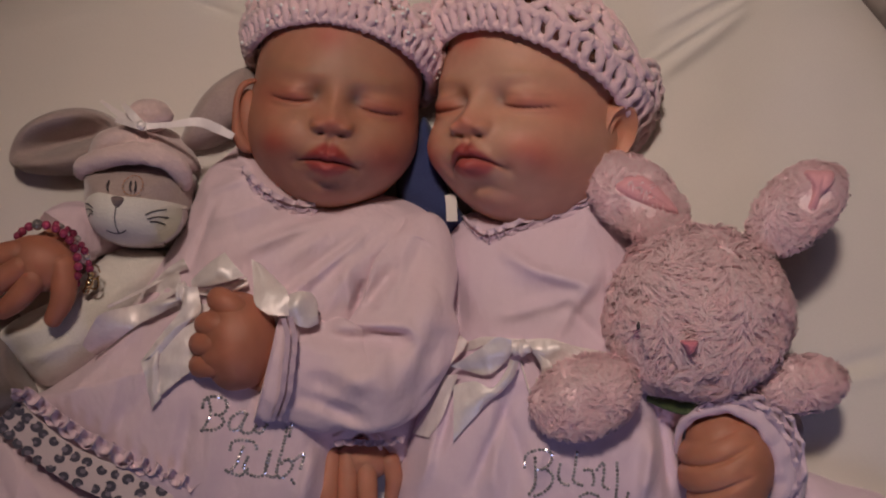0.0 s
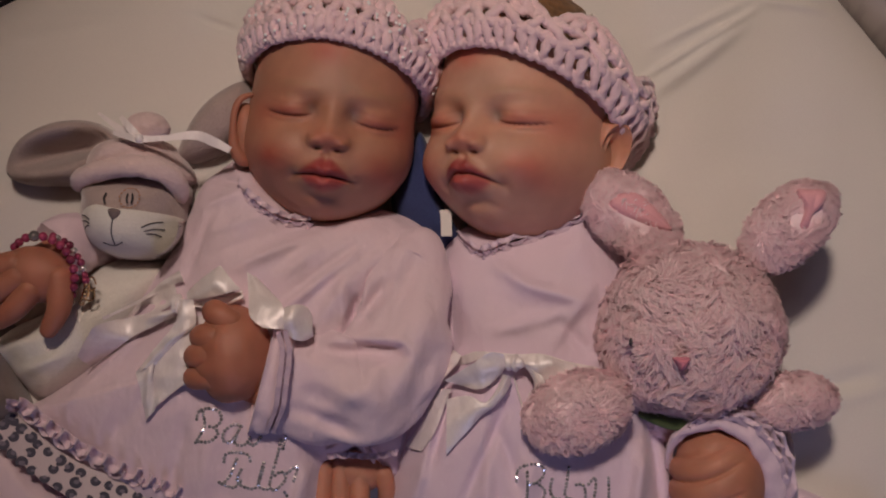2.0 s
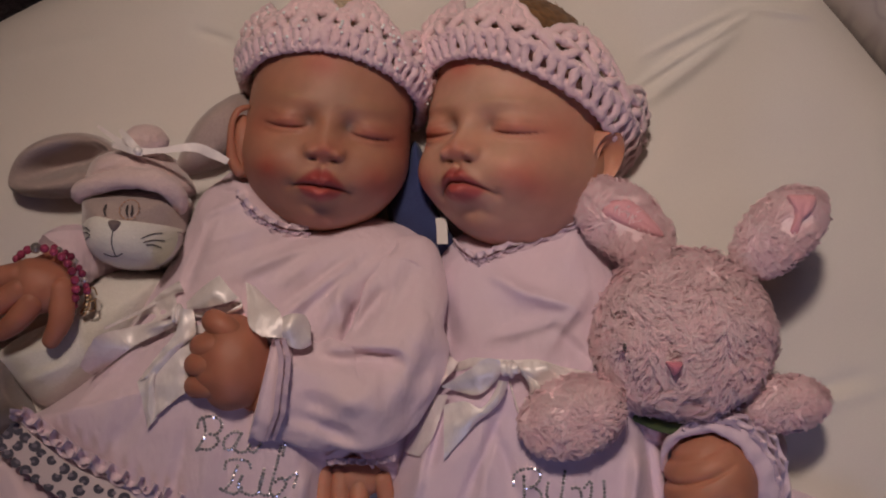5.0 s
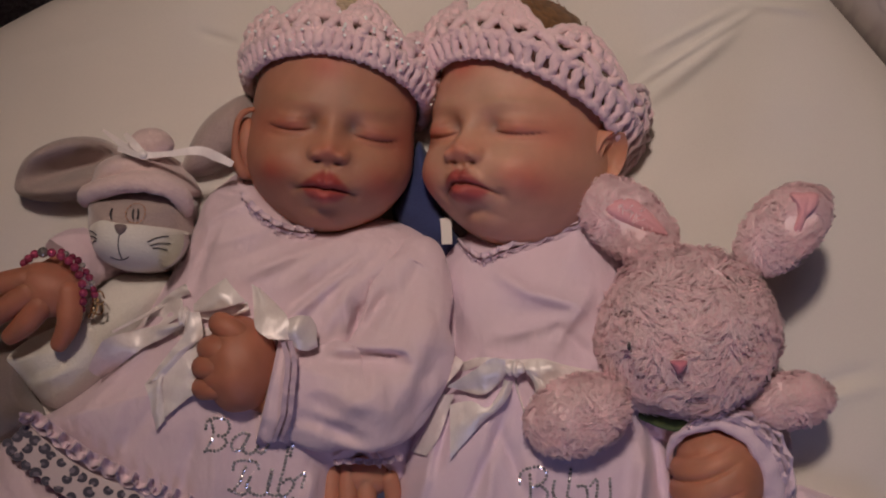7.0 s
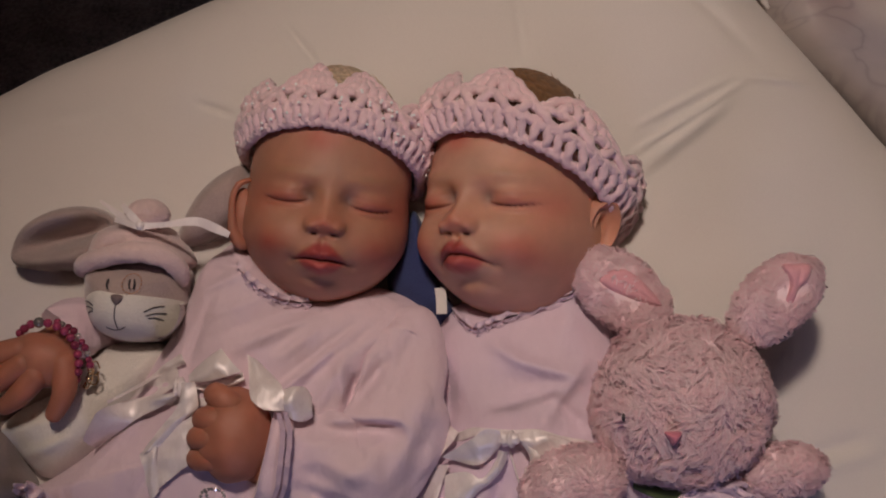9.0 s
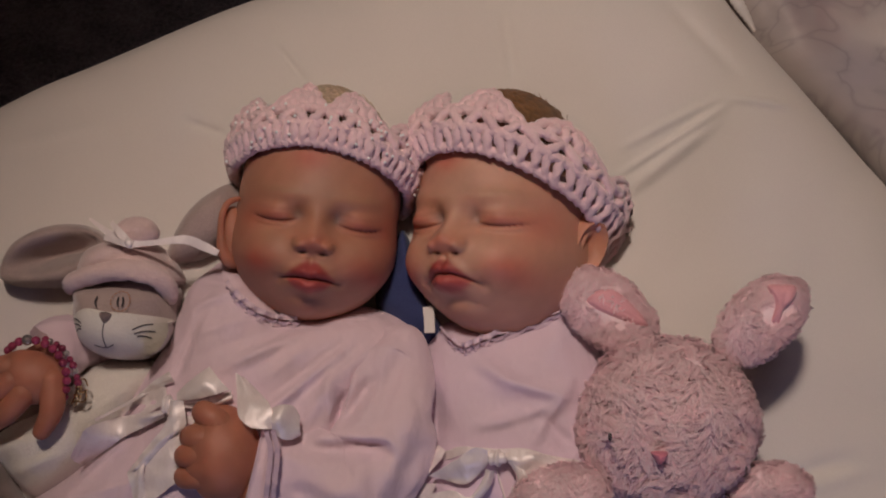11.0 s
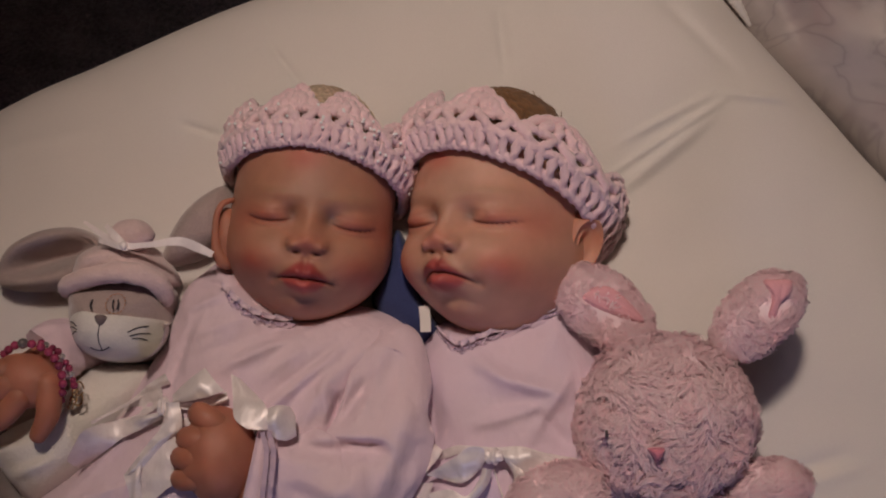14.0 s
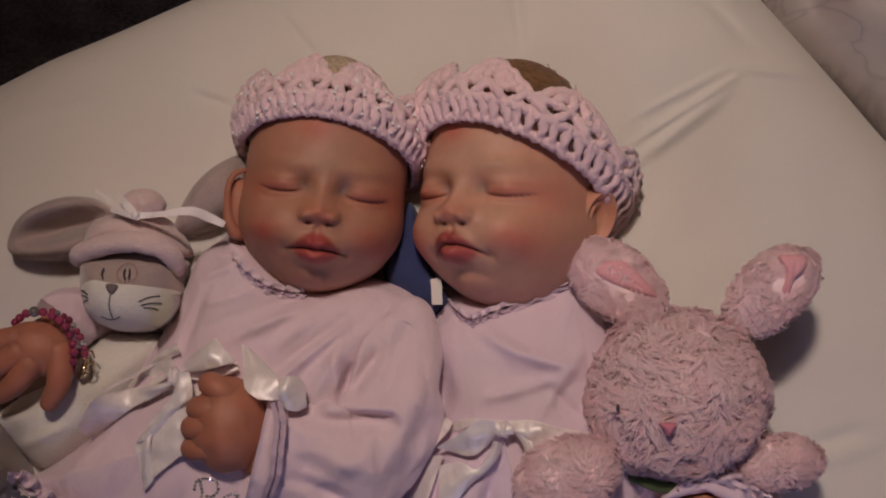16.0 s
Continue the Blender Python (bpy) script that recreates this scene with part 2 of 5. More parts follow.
def tube(pts, radii, seg=14, steps=24, flat=1.0, up=(0, 0, 1), relief=None, blunt=True):
    """A round-ended sweep along a smooth curve; flat squeezes it along up."""
    c = spline(pts, steps)
    r = spline([(x,) for x in radii], steps)[:, 0]
    d = np.gradient(c, axis=0)
    d /= np.linalg.norm(d, axis=1)[:, None] + 1e-9
    up = np.array(up, float)
    rows = []
    order = list(range(steps))
    ends = [(0, -a) for a in (1.0, 0.95, 0.8, 0.5)] if blunt else []
    tail = [(steps - 1, a) for a in (0.5, 0.8, 0.95, 1.0)] if blunt else []
    for i, e in ends + [(i, 0.0) for i in order] + tail:
        s = np.cross(d[i], up)
        s /= np.linalg.norm(s) + 1e-9
        w = np.cross(s, d[i])
        k = r[i] * max(math.sqrt(max(1 - e * e, 0)), 0.03)
        o = c[i] + d[i] * e * r[i] * 0.8
        ring = []
        for j in range(seg):
            a = 2 * math.pi * j / seg
            q = 1.0 if relief is None else 1.0 + relief(i / (steps - 1), a)
            ring.append(o + s * math.cos(a) * k * q + w * math.sin(a) * k * flat * q)
        rows.append(ring)
    return rings(rows)


def puff(outline, low, high, n=96, k=22, power=2.2, middle=None, relief=None, thick=None):
    """A stuffed form over a smooth closed outline (u, v): low at the seam, high in the middle."""
    o = spline([p[:2] for p in outline], n, True)
    c = np.array(middle[:2]) if middle else o.mean(0)
    v, rows = [], []
    for i in range(k + 1):
        s = 1 - i / k * 0.985
        ring = []
        for p in o:
            q = c + (p - c) * s
            w = low + (high - low) * (1 - s ** power) ** 0.55
            if relief:
                w += relief(q[0], q[1]) * min(1.0, (1 - s) * 6)
            ring.append((q[0], q[1], w))
        rows.append(ring)
    base = [[(c[0] + (p[0] - c[0]) * s, c[1] + (p[1] - c[1]) * s, low - (thick if thick is not None else 0.01) * g) for p in o] for s, g in ((0.6, 1.0), (0.93, 0.8))]
    return rings(base + rows)


def ball(c, r, seg=24, rows=16, relief=None, turn=None):
    c, r = np.array(c, float), np.array(r if hasattr(r, "__len__") else (r, r, r), float)
    out = []
    for i in range(rows + 1):
        th = math.pi * min(max(i / rows, 0.004), 0.996)
        ring = []
        for j in range(seg):
            ph = 2 * math.pi * j / seg
            d = np.array((math.sin(th) * math.cos(ph), math.sin(th) * math.sin(ph), math.cos(th)))
            p = d * r * (1 + (relief(d) if relief else 0))
            if turn is not None:
                p = np.array(turn @ Vector(p))
            ring.append(c + p)
        out.append(ring)
    return rings(out)


def band(pts, width, thick=0.0012, steps=40, out=(0, 0, 1), curl=0.0):
    """A ribbon along a smooth curve: width across it, bent by curl, of real thickness."""
    c = spline(pts, steps)
    wd = spline([(x,) for x in (width if hasattr(width, "__len__") else [width] * 2)], steps)[:, 0]
    d = np.gradient(c, axis=0)
    d /= np.linalg.norm(d, axis=1)[:, None] + 1e-9
    rows = []
    for i in range(steps):
        o = np.array(out, float)
        s = np.cross(d[i], o)
        s /= np.linalg.norm(s) + 1e-9
        nrm = np.cross(s, d[i])
        top = [c[i] + s * wd[i] * a + nrm * (curl * (0.25 - a * a) * wd[i] * 2 + thick / 2) for a in (-0.5, -0.3, -0.1, 0.1, 0.3, 0.5)]
        bot = [p - nrm * thick for p in reversed(top)]
        rows.append(top + bot)
    return rings(rows)


def bump(x, y, cx, cy, sx, sy=None):
    return math.exp(-((x - cx) / sx) ** 2 - ((y - cy) / (sy or sx)) ** 2)


def crease(x, y, a, b, wide):
    """1 on the segment a-b, falling off at wide, fading to its ends."""
    ax, ay, bx, by = a[0], a[1], b[0], b[1]
    L = math.hypot(bx - ax, by - ay)
    t = ((x - ax) * (bx - ax) + (y - ay) * (by - ay)) / (L * L)
    d = ((x - ax) * (by - ay) - (y - ay) * (bx - ax)) / L
    if t < -0.3 or t > 1.3:
        return 0.0
    e = min(1.0, max(0.0, 1.3 - abs(t - 0.5) * 2 * 0.8 - 0.3) * 1.6)
    return math.exp(-(d / wide) ** 2) * max(0.0, e)


# ---- the room ----


def box(name, lo, hi, mat, label=""):
    x0, y0, z0 = lo
    x1, y1, z1 = hi
    v = [(x, y, z) for z in (z0, z1) for y in (y0, y1) for x in (x0, x1)]
    f = [(0, 1, 3, 2), (4, 5, 7, 6), (0, 1, 5, 4), (2, 3, 7, 6), (0, 2, 6, 4), (1, 3, 7, 5)]
    ob = shape(name, v, f, mat, None, label, False)
    ob.matrix_basis = Matrix.Identity(4)
    ob["kind"] = "structure"
    return ob


def carpet():
    n, size = 90, 4.4
    v = []
    for i in range(n + 1):
        for j in range(n + 1):
            x, y = (i / n - 0.5) * size, (j / n - 0.5) * size
            v.append((x, y, 0.008 * noise.noise(Vector((x * 18, y * 18, 0))) + 0.004 * noise.noise(Vector((x * 50, y * 50, 3)))))
    f = [(i * (n + 1) + j, (i + 1) * (n + 1) + j, (i + 1) * (n + 1) + j + 1, i * (n + 1) + j + 1) for i in range(n) for j in range(n)]
    ob = shape("floor", v, f, CARPET, None, "dark blue-grey mottled deep-pile carpet")
    ob.matrix_basis = Matrix.Identity(4)
    ob["kind"] = "structure"


carpet()
box("wall_north", (-2.2, 2.2, 0), (2.2, 2.3, 2.5), WALL, "plain beige painted wall")


def cuboid(lo, hi):
    v = [(x, y, z) for z in (lo[2], hi[2]) for y in (lo[1], hi[1]) for x in (lo[0], hi[0])]
    return v, [(0, 1, 3, 2), (4, 5, 7, 6), (0, 1, 5, 4), (2, 3, 7, 6), (0, 2, 6, 4), (1, 3, 7, 5)]


# Unseen wall; its opening and frame are added to hold the bluish fill.
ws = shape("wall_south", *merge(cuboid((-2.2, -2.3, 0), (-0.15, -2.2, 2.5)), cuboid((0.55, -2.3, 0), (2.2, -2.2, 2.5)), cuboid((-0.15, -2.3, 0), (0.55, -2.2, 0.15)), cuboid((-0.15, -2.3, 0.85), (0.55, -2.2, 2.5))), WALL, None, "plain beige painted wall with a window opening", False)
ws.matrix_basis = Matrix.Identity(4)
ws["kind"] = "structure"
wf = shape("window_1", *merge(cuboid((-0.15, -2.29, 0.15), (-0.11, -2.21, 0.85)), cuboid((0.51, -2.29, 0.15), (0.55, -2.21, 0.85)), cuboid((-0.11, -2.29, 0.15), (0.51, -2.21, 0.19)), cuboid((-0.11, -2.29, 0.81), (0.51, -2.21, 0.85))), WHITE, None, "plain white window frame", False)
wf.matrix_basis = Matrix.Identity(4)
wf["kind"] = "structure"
box("wall_east", (2.2, -2.3, 0), (2.3, 2.3, 2.5), WALL, "plain beige painted wall")
box("wall_west", (-2.3, -2.3, 0), (-2.2, 2.3, 2.5), WALL, "plain beige painted wall")
box("ceiling", (-2.3, -2.3, 2.5), (2.3, 2.3, 2.6), CEIL, "plain pale ceiling")

# ---- cushion ----
CUSHION = [(-0.60, -0.10), (-0.50, 0.07), (-0.303, 0.176), (-0.224, 0.211), (-0.141, 0.246), (-0.075, 0.270), (0.06, 0.315), (0.150, 0.310),
           (0.205, 0.272), (0.239, 0.230), (0.277, 0.185), (0.315, 0.140), (0.350, 0.096), (0.44, -0.04), (0.47, -0.22), (0.40, -0.40), (0.1, -0.52), (-0.3, -0.48), (-0.54, -0.32)]
CREASES = [((0.1385, 0.1262, 0.0000), (0.2140, 0.1739, 0.0000), 0.0035, 0.0028), ((0.1425, 0.1459, 0.0000), (0.2081, 0.1798, 0.0000), 0.004, 0.0022), ((0.2141, 0.1811, 0.0000), (0.2696, 0.1788, 0.0000), 0.004, 0.003),
           ((0.2460, -0.0821, 0.0000), (0.2940, -0.0690, 0.0000), 0.006, -0.0016), ((0.2460, -0.0934, 0.0000), (0.3060, -0.0784, 0.0000), 0.006, 0.0014), ((0.1410, 0.1129, 0.0000), (0.2048, 0.1616, 0.0000), 0.007, 0.003), ((0.0599, 0.2412, 0.0000), (0.0646, 0.1934, 0.0000), 0.006, -0.0025),
           ((-0.1016, 0.2206, 0.0000), (-0.0778, 0.1890, 0.0000), 0.004, -0.002), ((-0.1637, 0.1650, 0.0000), (-0.1363, 0.1552, 0.0000), 0.0035, -0.0022), ((0.1790, 0.2497, 0.0000), (0.2301, 0.1978, 0.0000), 0.008, -0.002),
           ((-0.2940, 0.1504, 0.0000), (-0.2265, 0.1616, 0.0000), 0.01, 0.002)]


def cushion():
    """Big stuffed cushion: rounded rim, soft dents under the heads, a few pulled creases, sides down to the carpet."""
    o = spline([(x * 1.05, y * 1.05) for x, y in CUSHION], 620, True)
    c = np.array((0.0, -0.1))
    inv = M.inverted()
    rows = []
    k = 180
    for i in range(k + 1):
        s = 1 - i / k * 0.99
        ring = []
        for p in o:
            q = c + (p - c) * s
            x, y = q
            w = -0.085 + 0.095 * (1 - s ** 4.5) ** 0.55
            w += 0.004 * noise.noise(Vector((x * 9, y * 9, 1))) + 0.0012 * noise.noise(Vector((x * 30, y * 30, 5)))
            w -= 0.022 * bump(x, y, -0.07, 0.1, 0.06) + 0.022 * bump(x, y, 0.06, 0.1, 0.065)
            for a, b, wide, h in CREASES:
                w += 1.25 * h * crease(x, y, a, b, wide * 0.7)
            ring.append(Vector((x, y, w)))
        rows.append(ring)
    rim = [M @ p for p in rows[0]]
    mid = M @ Vector((0, -0.1, -0.1))
    lower = []
    for g, out in ((0.0, 0.80), (0.02, 0.9), (0.18, 0.985), (0.5, 1.01), (0.8, 1.01), (0.93, 1.005)):
        lower.append([inv @ Vector((mid.x + (p.x - mid.x) * out, mid.y + (p.y - mid.y) * out, p.z * g)) for p in rim])
    v, f = rings(lower + rows)
    return v, f


cu = shape("cushion", *cushion(), WHITE)
tagged(cu, "large plump white cotton cushion lying on the carpet", "cushion")


def bedding():
    """Heaped satin cover beside the cushion, with folds."""
    o = [(0.17, 0.50), (0.20, 0.31), (0.23, 0.25), (0.308, 0.178), (0.368, 0.108), (0.45, -0.01), (0.56, -0.1), (0.75, 0.0), (0.85, 0.3), (0.7, 0.56), (0.4, 0.64)]

    def rel(x, y):
        a = x * 0.8 + y * 0.6
        return 0.012 * noise.noise(Vector((x * 14, y * 9, 4))) + 0.010 * math.sin(a * 70 + 5 * noise.noise(Vector((x * 8, y * 8, 9)))) * (0.5 + noise.noise(Vector((x * 6, y * 6, 2)))) - 0.02 * crease(x, y, (0.24, 0.33), (0.3, 0.21), 0.014)
    v, f = puff(o, -0.10, -0.025, 200, 70, 2.0, (0.52, 0.28), rel, 0.55)
    return [(x, y, w) for x, y, w in v], f


bed = thing("bed_cover", "rumpled cream satin bed cover with pinkish marbled pattern", "bed cover")
shape("cover", *bedding(), MARBLE, bed)
piping = [(0.2248, 0.2777, -0.0600), (0.2349, 0.2619, -0.0600), (0.2420, 0.2517, -0.0620), (0.2496, 0.2405, -0.0660)]
shape("frill", *tube(piping, [0.002, 0.0045, 0.0035, 0.0015], 10, 30, relief=lambda t, a: 0.1 * math.sin(t * 60)), WHITE, bed, "small white gathered frill")

# blue cloth with a white label between the dolls; darkened, its tip drawn up between the heads as painted shade
bl = thing("blue_cloth", "crumpled blue cotton cloth tucked between the dolls", "cloth")
shape("cloth", *puff([(-0.0311, 0.0411, 0.0100), (-0.0200, 0.0708, 0.0100), (-0.0126, 0.0875, 0.0100), (-0.0044, 0.0708, 0.0100), (0.0022, 0.0411, 0.0100), (0.0170, 0.0152, 0.0100), (0.0004, 0.0059, 0.0100), (-0.0219, 0.0208, 0.0100)], 0.003, 0.028, 60, 12, 2.5, None, lambda x, y: 0.003 * noise.noise(Vector((x * 60, y * 60, 0)))), BLUE, bl)
shape("care_label", *band([(0.0047, 0.0347, 0.0300), (0.0054, 0.0274, 0.0330), (0.0057, 0.0176, 0.0360)], 0.0071, 0.0008, 12), WHITE, bl, "small white sewn-in label")

# ---- dolls ----
SKIN_A, SKIN_B = np.array((0.55, 0.262, 0.172)), np.array((0.67, 0.355, 0.25))


class Doll:
    """Gathers one doll into a single mesh with a colour layer."""

    def __init__(self):
        self.v, self.f, self.c = [], [], []

    def add(self, vf, colour):
        k = len(self.v)
        self.v += [tuple(p) for p in vf[0]]
        self.f += [tuple(i + k for i in q) for q in vf[1]]
        self.c += [tuple(colour(p)) if callable(colour) else tuple(colour) for p in vf[0]]

    def finish(self, label, group):
        ob = shape("doll", self.v, self.f, SKIN)
        layer = ob.data.color_attributes.new("paint", "FLOAT_COLOR", "POINT")
        layer.data.foreach_set("color", np.array([(*c, 1.0) for c in self.c], "f").ravel())
        return tagged(ob, label, "doll", group)


HA, HB, HC = 0.0535, 0.0735, 0.064    # head half width, half height, half depth


def face(x, y, skin, dx, arch, full, peak):
    """Relief outward and paint of a sleeping doll's face; x, y in centimetres from the head's middle.
    dx: middle line of the face, arch: lift of the mouth's middle, full and peak: fullness of the lower and the upper lip."""
    x = x - dx
    e = abs(x)
    line = -1.24 + 0.20 * ((e - 2.6) / 1.3) ** 2 - 0.04 * (e - 2.6)
    z = 0.0
    # nose: bridge, broad ball, soft wings, nostrils under them
    z += 0.0034 * bump(e, y, 0, -1.1, 0.6, 1.0) + 0.0088 * bump(x, y, 0, -2.15, 0.92, 0.74) + 0.0056 * bump(e, y, 0.88, -2.46, 0.42, 0.42)
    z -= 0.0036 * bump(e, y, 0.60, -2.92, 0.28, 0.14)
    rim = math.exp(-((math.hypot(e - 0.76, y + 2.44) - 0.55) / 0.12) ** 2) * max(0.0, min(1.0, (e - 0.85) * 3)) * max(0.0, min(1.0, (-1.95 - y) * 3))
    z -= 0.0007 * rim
    # sockets, closed lids, brow
    z -= 0.0074 * bump(e, y, 2.2, -1.0, 1.5, 0.9) + 0.0048 * bump(e, y, 1.25, -0.75, 0.5, 0.6)
    z += 0.0092 * bump(e, y, 2.75, -0.75, 1.2, 0.66) + 0.0026 * bump(e, y, 2.5, 0.55, 1.6, 0.55)
    gate = 1 / (1 + math.exp((abs(e - 2.7) - 1.22) * 7))
    lash = math.exp(-((y - line) / 0.085) ** 2) * gate
    fold = math.exp(-((y - line - 0.66) / 0.13) ** 2) * gate
    z -= 0.0022 * lash + 0.0004 * fold
    z -= 0.0009 * math.exp(-((y - line + 0.5) / 0.2) ** 2) * gate
    # cheeks, muzzle, fold from the nose to the mouth's corner
    z += 0.007 * bump(e, y, 3.2, -3.6, 1.7, 1.6) + 0.0056 * bump(x, y, 0, -4.4, 1.9, 1.2)
    # mouth: an arched line, a peaked upper lip and a round lower one
    q = min(1.0, e / 1.75)
    m = -4.30 + arch * (1 - q ** 1.5) - 0.40 * q ** 1.6 - 0.10 * bump(x, 0, 0, 0, 0.28, 1)
    top = m + peak * max(0.0, 1 - (max(e - 0.16, 0.0) / 1.62) ** 1.05) - 0.13 * bump(x, 0, 0, 0, 0.16, 1)
    bot = m - full * max(0.0, 1 - (e / 1.42) ** 2.4)
    z += 0.0056 * bump(e, y, 0.32, m + 0.40, 0.72, 0.40) + 0.0086 * bump(x, y, 0, m - 0.50 * full, 0.88, 0.44 * full)
    z -= 0.0032 * math.exp(-((y - m) / 0.10) ** 2) / (1 + math.exp((e - 1.65) * 7))
    z -= 0.0024 * bump(x, y, 0, m - full - 0.42, 1.1, 0.34) + 0.0016 * bump(x, y, 0, -3.2, 0.22, 0.3)
    z += 0.0056 * bump(x, y, 0, -6.5, 1.5, 0.9) - 0.0024 * bump(e, y, 1.9, -4.75, 0.30, 0.35)
    upper = 1 / (1 + math.exp(-(top - y) * 15)) / (1 + math.exp(-(y - m) * 18)) / (1 + math.exp((e - 1.70) * 9))
    lower = 1 / (1 + math.exp(-(m - y) * 18)) / (1 + math.exp(-(y - bot) * 13)) / (1 + math.exp((e - 1.55) * 9))
    c = skin.copy()
    rose = skin * np.array((1.02, 0.50, 0.50))
    cool = skin * np.array((0.86, 1.05, 1.12))

    def tint(col, k):
        c[:] = c * (1 - k) + np.array(col) * k
    mott = 0.5 + 0.5 * noise.noise(Vector((x * 0.9, y * 0.9, dx * 9)))
    tint(cool, 0.4 * bump(x, y, 0, -4.4, 2.2, 1.7))
    # forehead tint paints in a bluish highlight; under the eyes it is skin tone
    tint(cool, 0.55 * bump(x, y, 0.3, 1.2, 1.9, 1.5) + 0.35 * bump(e, y, 2.3, -2.3, 1.0, 0.7))
    tint(rose, 0.85 * bump(e, y, 3.3, -3.9, 1.15, 1.0) * (0.6 + 0.6 * mott))
    tint(rose, 0.42 * bump(e, y, 4.4, -1.2, 0.9, 1.3))
    tint(rose, 0.55 * bump(x, y, 0, -2.3, 1.0, 0.55))
    tint(rose, 0.75 * bump(x, y, -0.9, 2.9, 1.1, 0.8))
    tint(rose, 0.55 * bump(e, y, 2.8, -0.95, 1.2, 0.55))
    tint(rose, 0.30 * mott * bump(x, y, 0, -6.6, 1.6, 0.8))
    # shade in the inner eye corners, put into the paint
    tint((0.27, 0.23, 0.23), 0.6 * bump(e, y, 1.3, -0.72, 0.42, 0.45))
    tint((0.40, 0.25, 0.14), 0.32 * bump(e, y, 2.5, 0.75, 1.4, 0.26))
    # shade round the nose wings and inside the nostrils, painted dark
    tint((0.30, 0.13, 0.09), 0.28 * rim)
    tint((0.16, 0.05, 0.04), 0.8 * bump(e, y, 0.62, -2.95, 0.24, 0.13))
    tint((0.38, 0.05, 0.052), 0.94 * upper)
    tint((0.48, 0.075, 0.075), 0.92 * lower)
    # groove between the lips and its corners darkened in the paint, as shade
    tint((0.12, 0.02, 0.02), 0.7 * math.exp(-((y - m) / 0.065) ** 2) / (1 + math.exp((e - 1.66) * 8)))
    tint((0.2, 0.1, 0.07), 0.55 * bump(e, y, 1.72, m, 0.2, 0.12))
    # painted shadow under the lower lip
    tint((0.22, 0.12, 0.09), 0.12 * bump(x, y, 0, m - full - 0.36, 0.9, 0.2))
    tint((0.22, 0.06, 0.05), 0.8 * lash)
    tint((0.42, 0.16, 0.12), 0.22 * fold)
    return z, c


def head_point(d):
    """Bare skull and jaw in direction d: full cheeks, broad chin, flat profile."""
    x, y, z = d[0] * HA, d[1] * HB, d[2] * HC
    low = max(0.0, -y / HB)
    k = min(1.0, low / 0.55)
    x *= 1 + 0.155 * k * k * (3 - 2 * k) - 0.07 * max(0.0, low - 0.8) / 0.2
    y *= 1.07 if y < 0 else 1.09
    if z > 0:
        z *= 1 + 0.16 * k * k * (3 - 2 * k)
    return np.array((x, y, z))


def head(doll, turn, skin, hair, dx, arch, full, peak):
    th = list(np.linspace(0.012, 1.32, 118)) + list(np.linspace(1.34, math.pi - 0.02, 34))
    seg = 250
    rows, cols = [], []
    for t in th:
        ring = []
        for j in range(seg):
            a = 2 * math.pi * j / seg
            d = np.array((math.sin(t) * math.cos(a), math.sin(t) * math.sin(a), math.cos(t)))
            p = head_point(d)
            c = skin.copy()
            if p[2] > -0.005:
                k = min(1.0, max(0.0, (p[2] + 0.005) / 0.03))
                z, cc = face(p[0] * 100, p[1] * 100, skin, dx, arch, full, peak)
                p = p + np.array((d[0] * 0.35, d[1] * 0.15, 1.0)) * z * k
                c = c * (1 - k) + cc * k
            line = 0.004 + 1.1 * min(p[2], 0.05)
            h = 1 / (1 + math.exp(-(p[1] - line + 0.006 * noise.noise(Vector(p * 120))) * 700))
            lock = noise.noise(Vector((p[0] * 420, p[1] * 40, p[2] * 420)))
            p = p * (1 + h * (0.012 + 0.016 * lock))
            shade = hair * (1 + 0.55 * lock)
            c = c * (1 - h) + shade * h
            ring.append(tuple(turn @ Vector(p)))
            cols.append(tuple(c))
        rows.append(ring)
    vf = rings(rows)
    it = iter(cols)
    doll.add(vf, lambda p: next(it))


def ear(doll, turn, side, skin, out=0.5, drop=0.0):
    rows = []
    for i in range(15):
        r = 0.03 + 0.97 * i / 14
        ring = []
        for j in range(34):
            a = 2 * math.pi * j / 34
            z = 0.0065 * math.exp(-((r - 0.8) / 0.17) ** 2) * (0.6 + 0.4 * math.cos(a - 0.9)) - 0.003 * math.exp(-(r / 0.45) ** 2) + 0.003 * math.exp(-((r - 0.42) / 0.13) ** 2) * max(0, math.cos(a - 2.6))
            q = Vector((r * 0.0125 * math.cos(a) * (1 + 0.12 * math.sin(a)), r * 0.020 * math.sin(a), z - 0.007 * max(0, r - 0.86) / 0.14))
            q = pose(side * (HA + 0.003), -0.014 - drop, -0.006, 0, side * 90 * out, -side * 10) @ q
            ring.append(tuple(turn @ q))
        rows.append(ring)
    doll.add(rings(rows), lambda p: skin * np.array((0.98, 0.86, 0.82)))


def wisps(doll, turn, colour, count, seed, side):
    """Loose locks that lift off the scalp."""
    rng = random.Random(seed)
    for _ in range(count):
        a, up = side + rng.uniform(-0.5, 0.5), rng.uniform(0.45, 1.1)
        pts = []
        for i in range(6):
            u = up + 0.09 * i
            r = 1.03 + 0.003 * i * i * rng.uniform(0.3, 1.3)
            aa = a + 0.07 * i * rng.uniform(-1, 1)
            pts.append(turn @ Vector((HA * r * math.cos(u) * math.sin(aa), HB * r * math.sin(u), HC * r * math.cos(u) * math.cos(aa))))
        doll.add(tube(pts, [0.0011, 0.0013, 0.001, 0.0007, 0.0004, 0.0002], 5, 10, blunt=False), np.array(colour) * rng.uniform(0.8, 1.2))


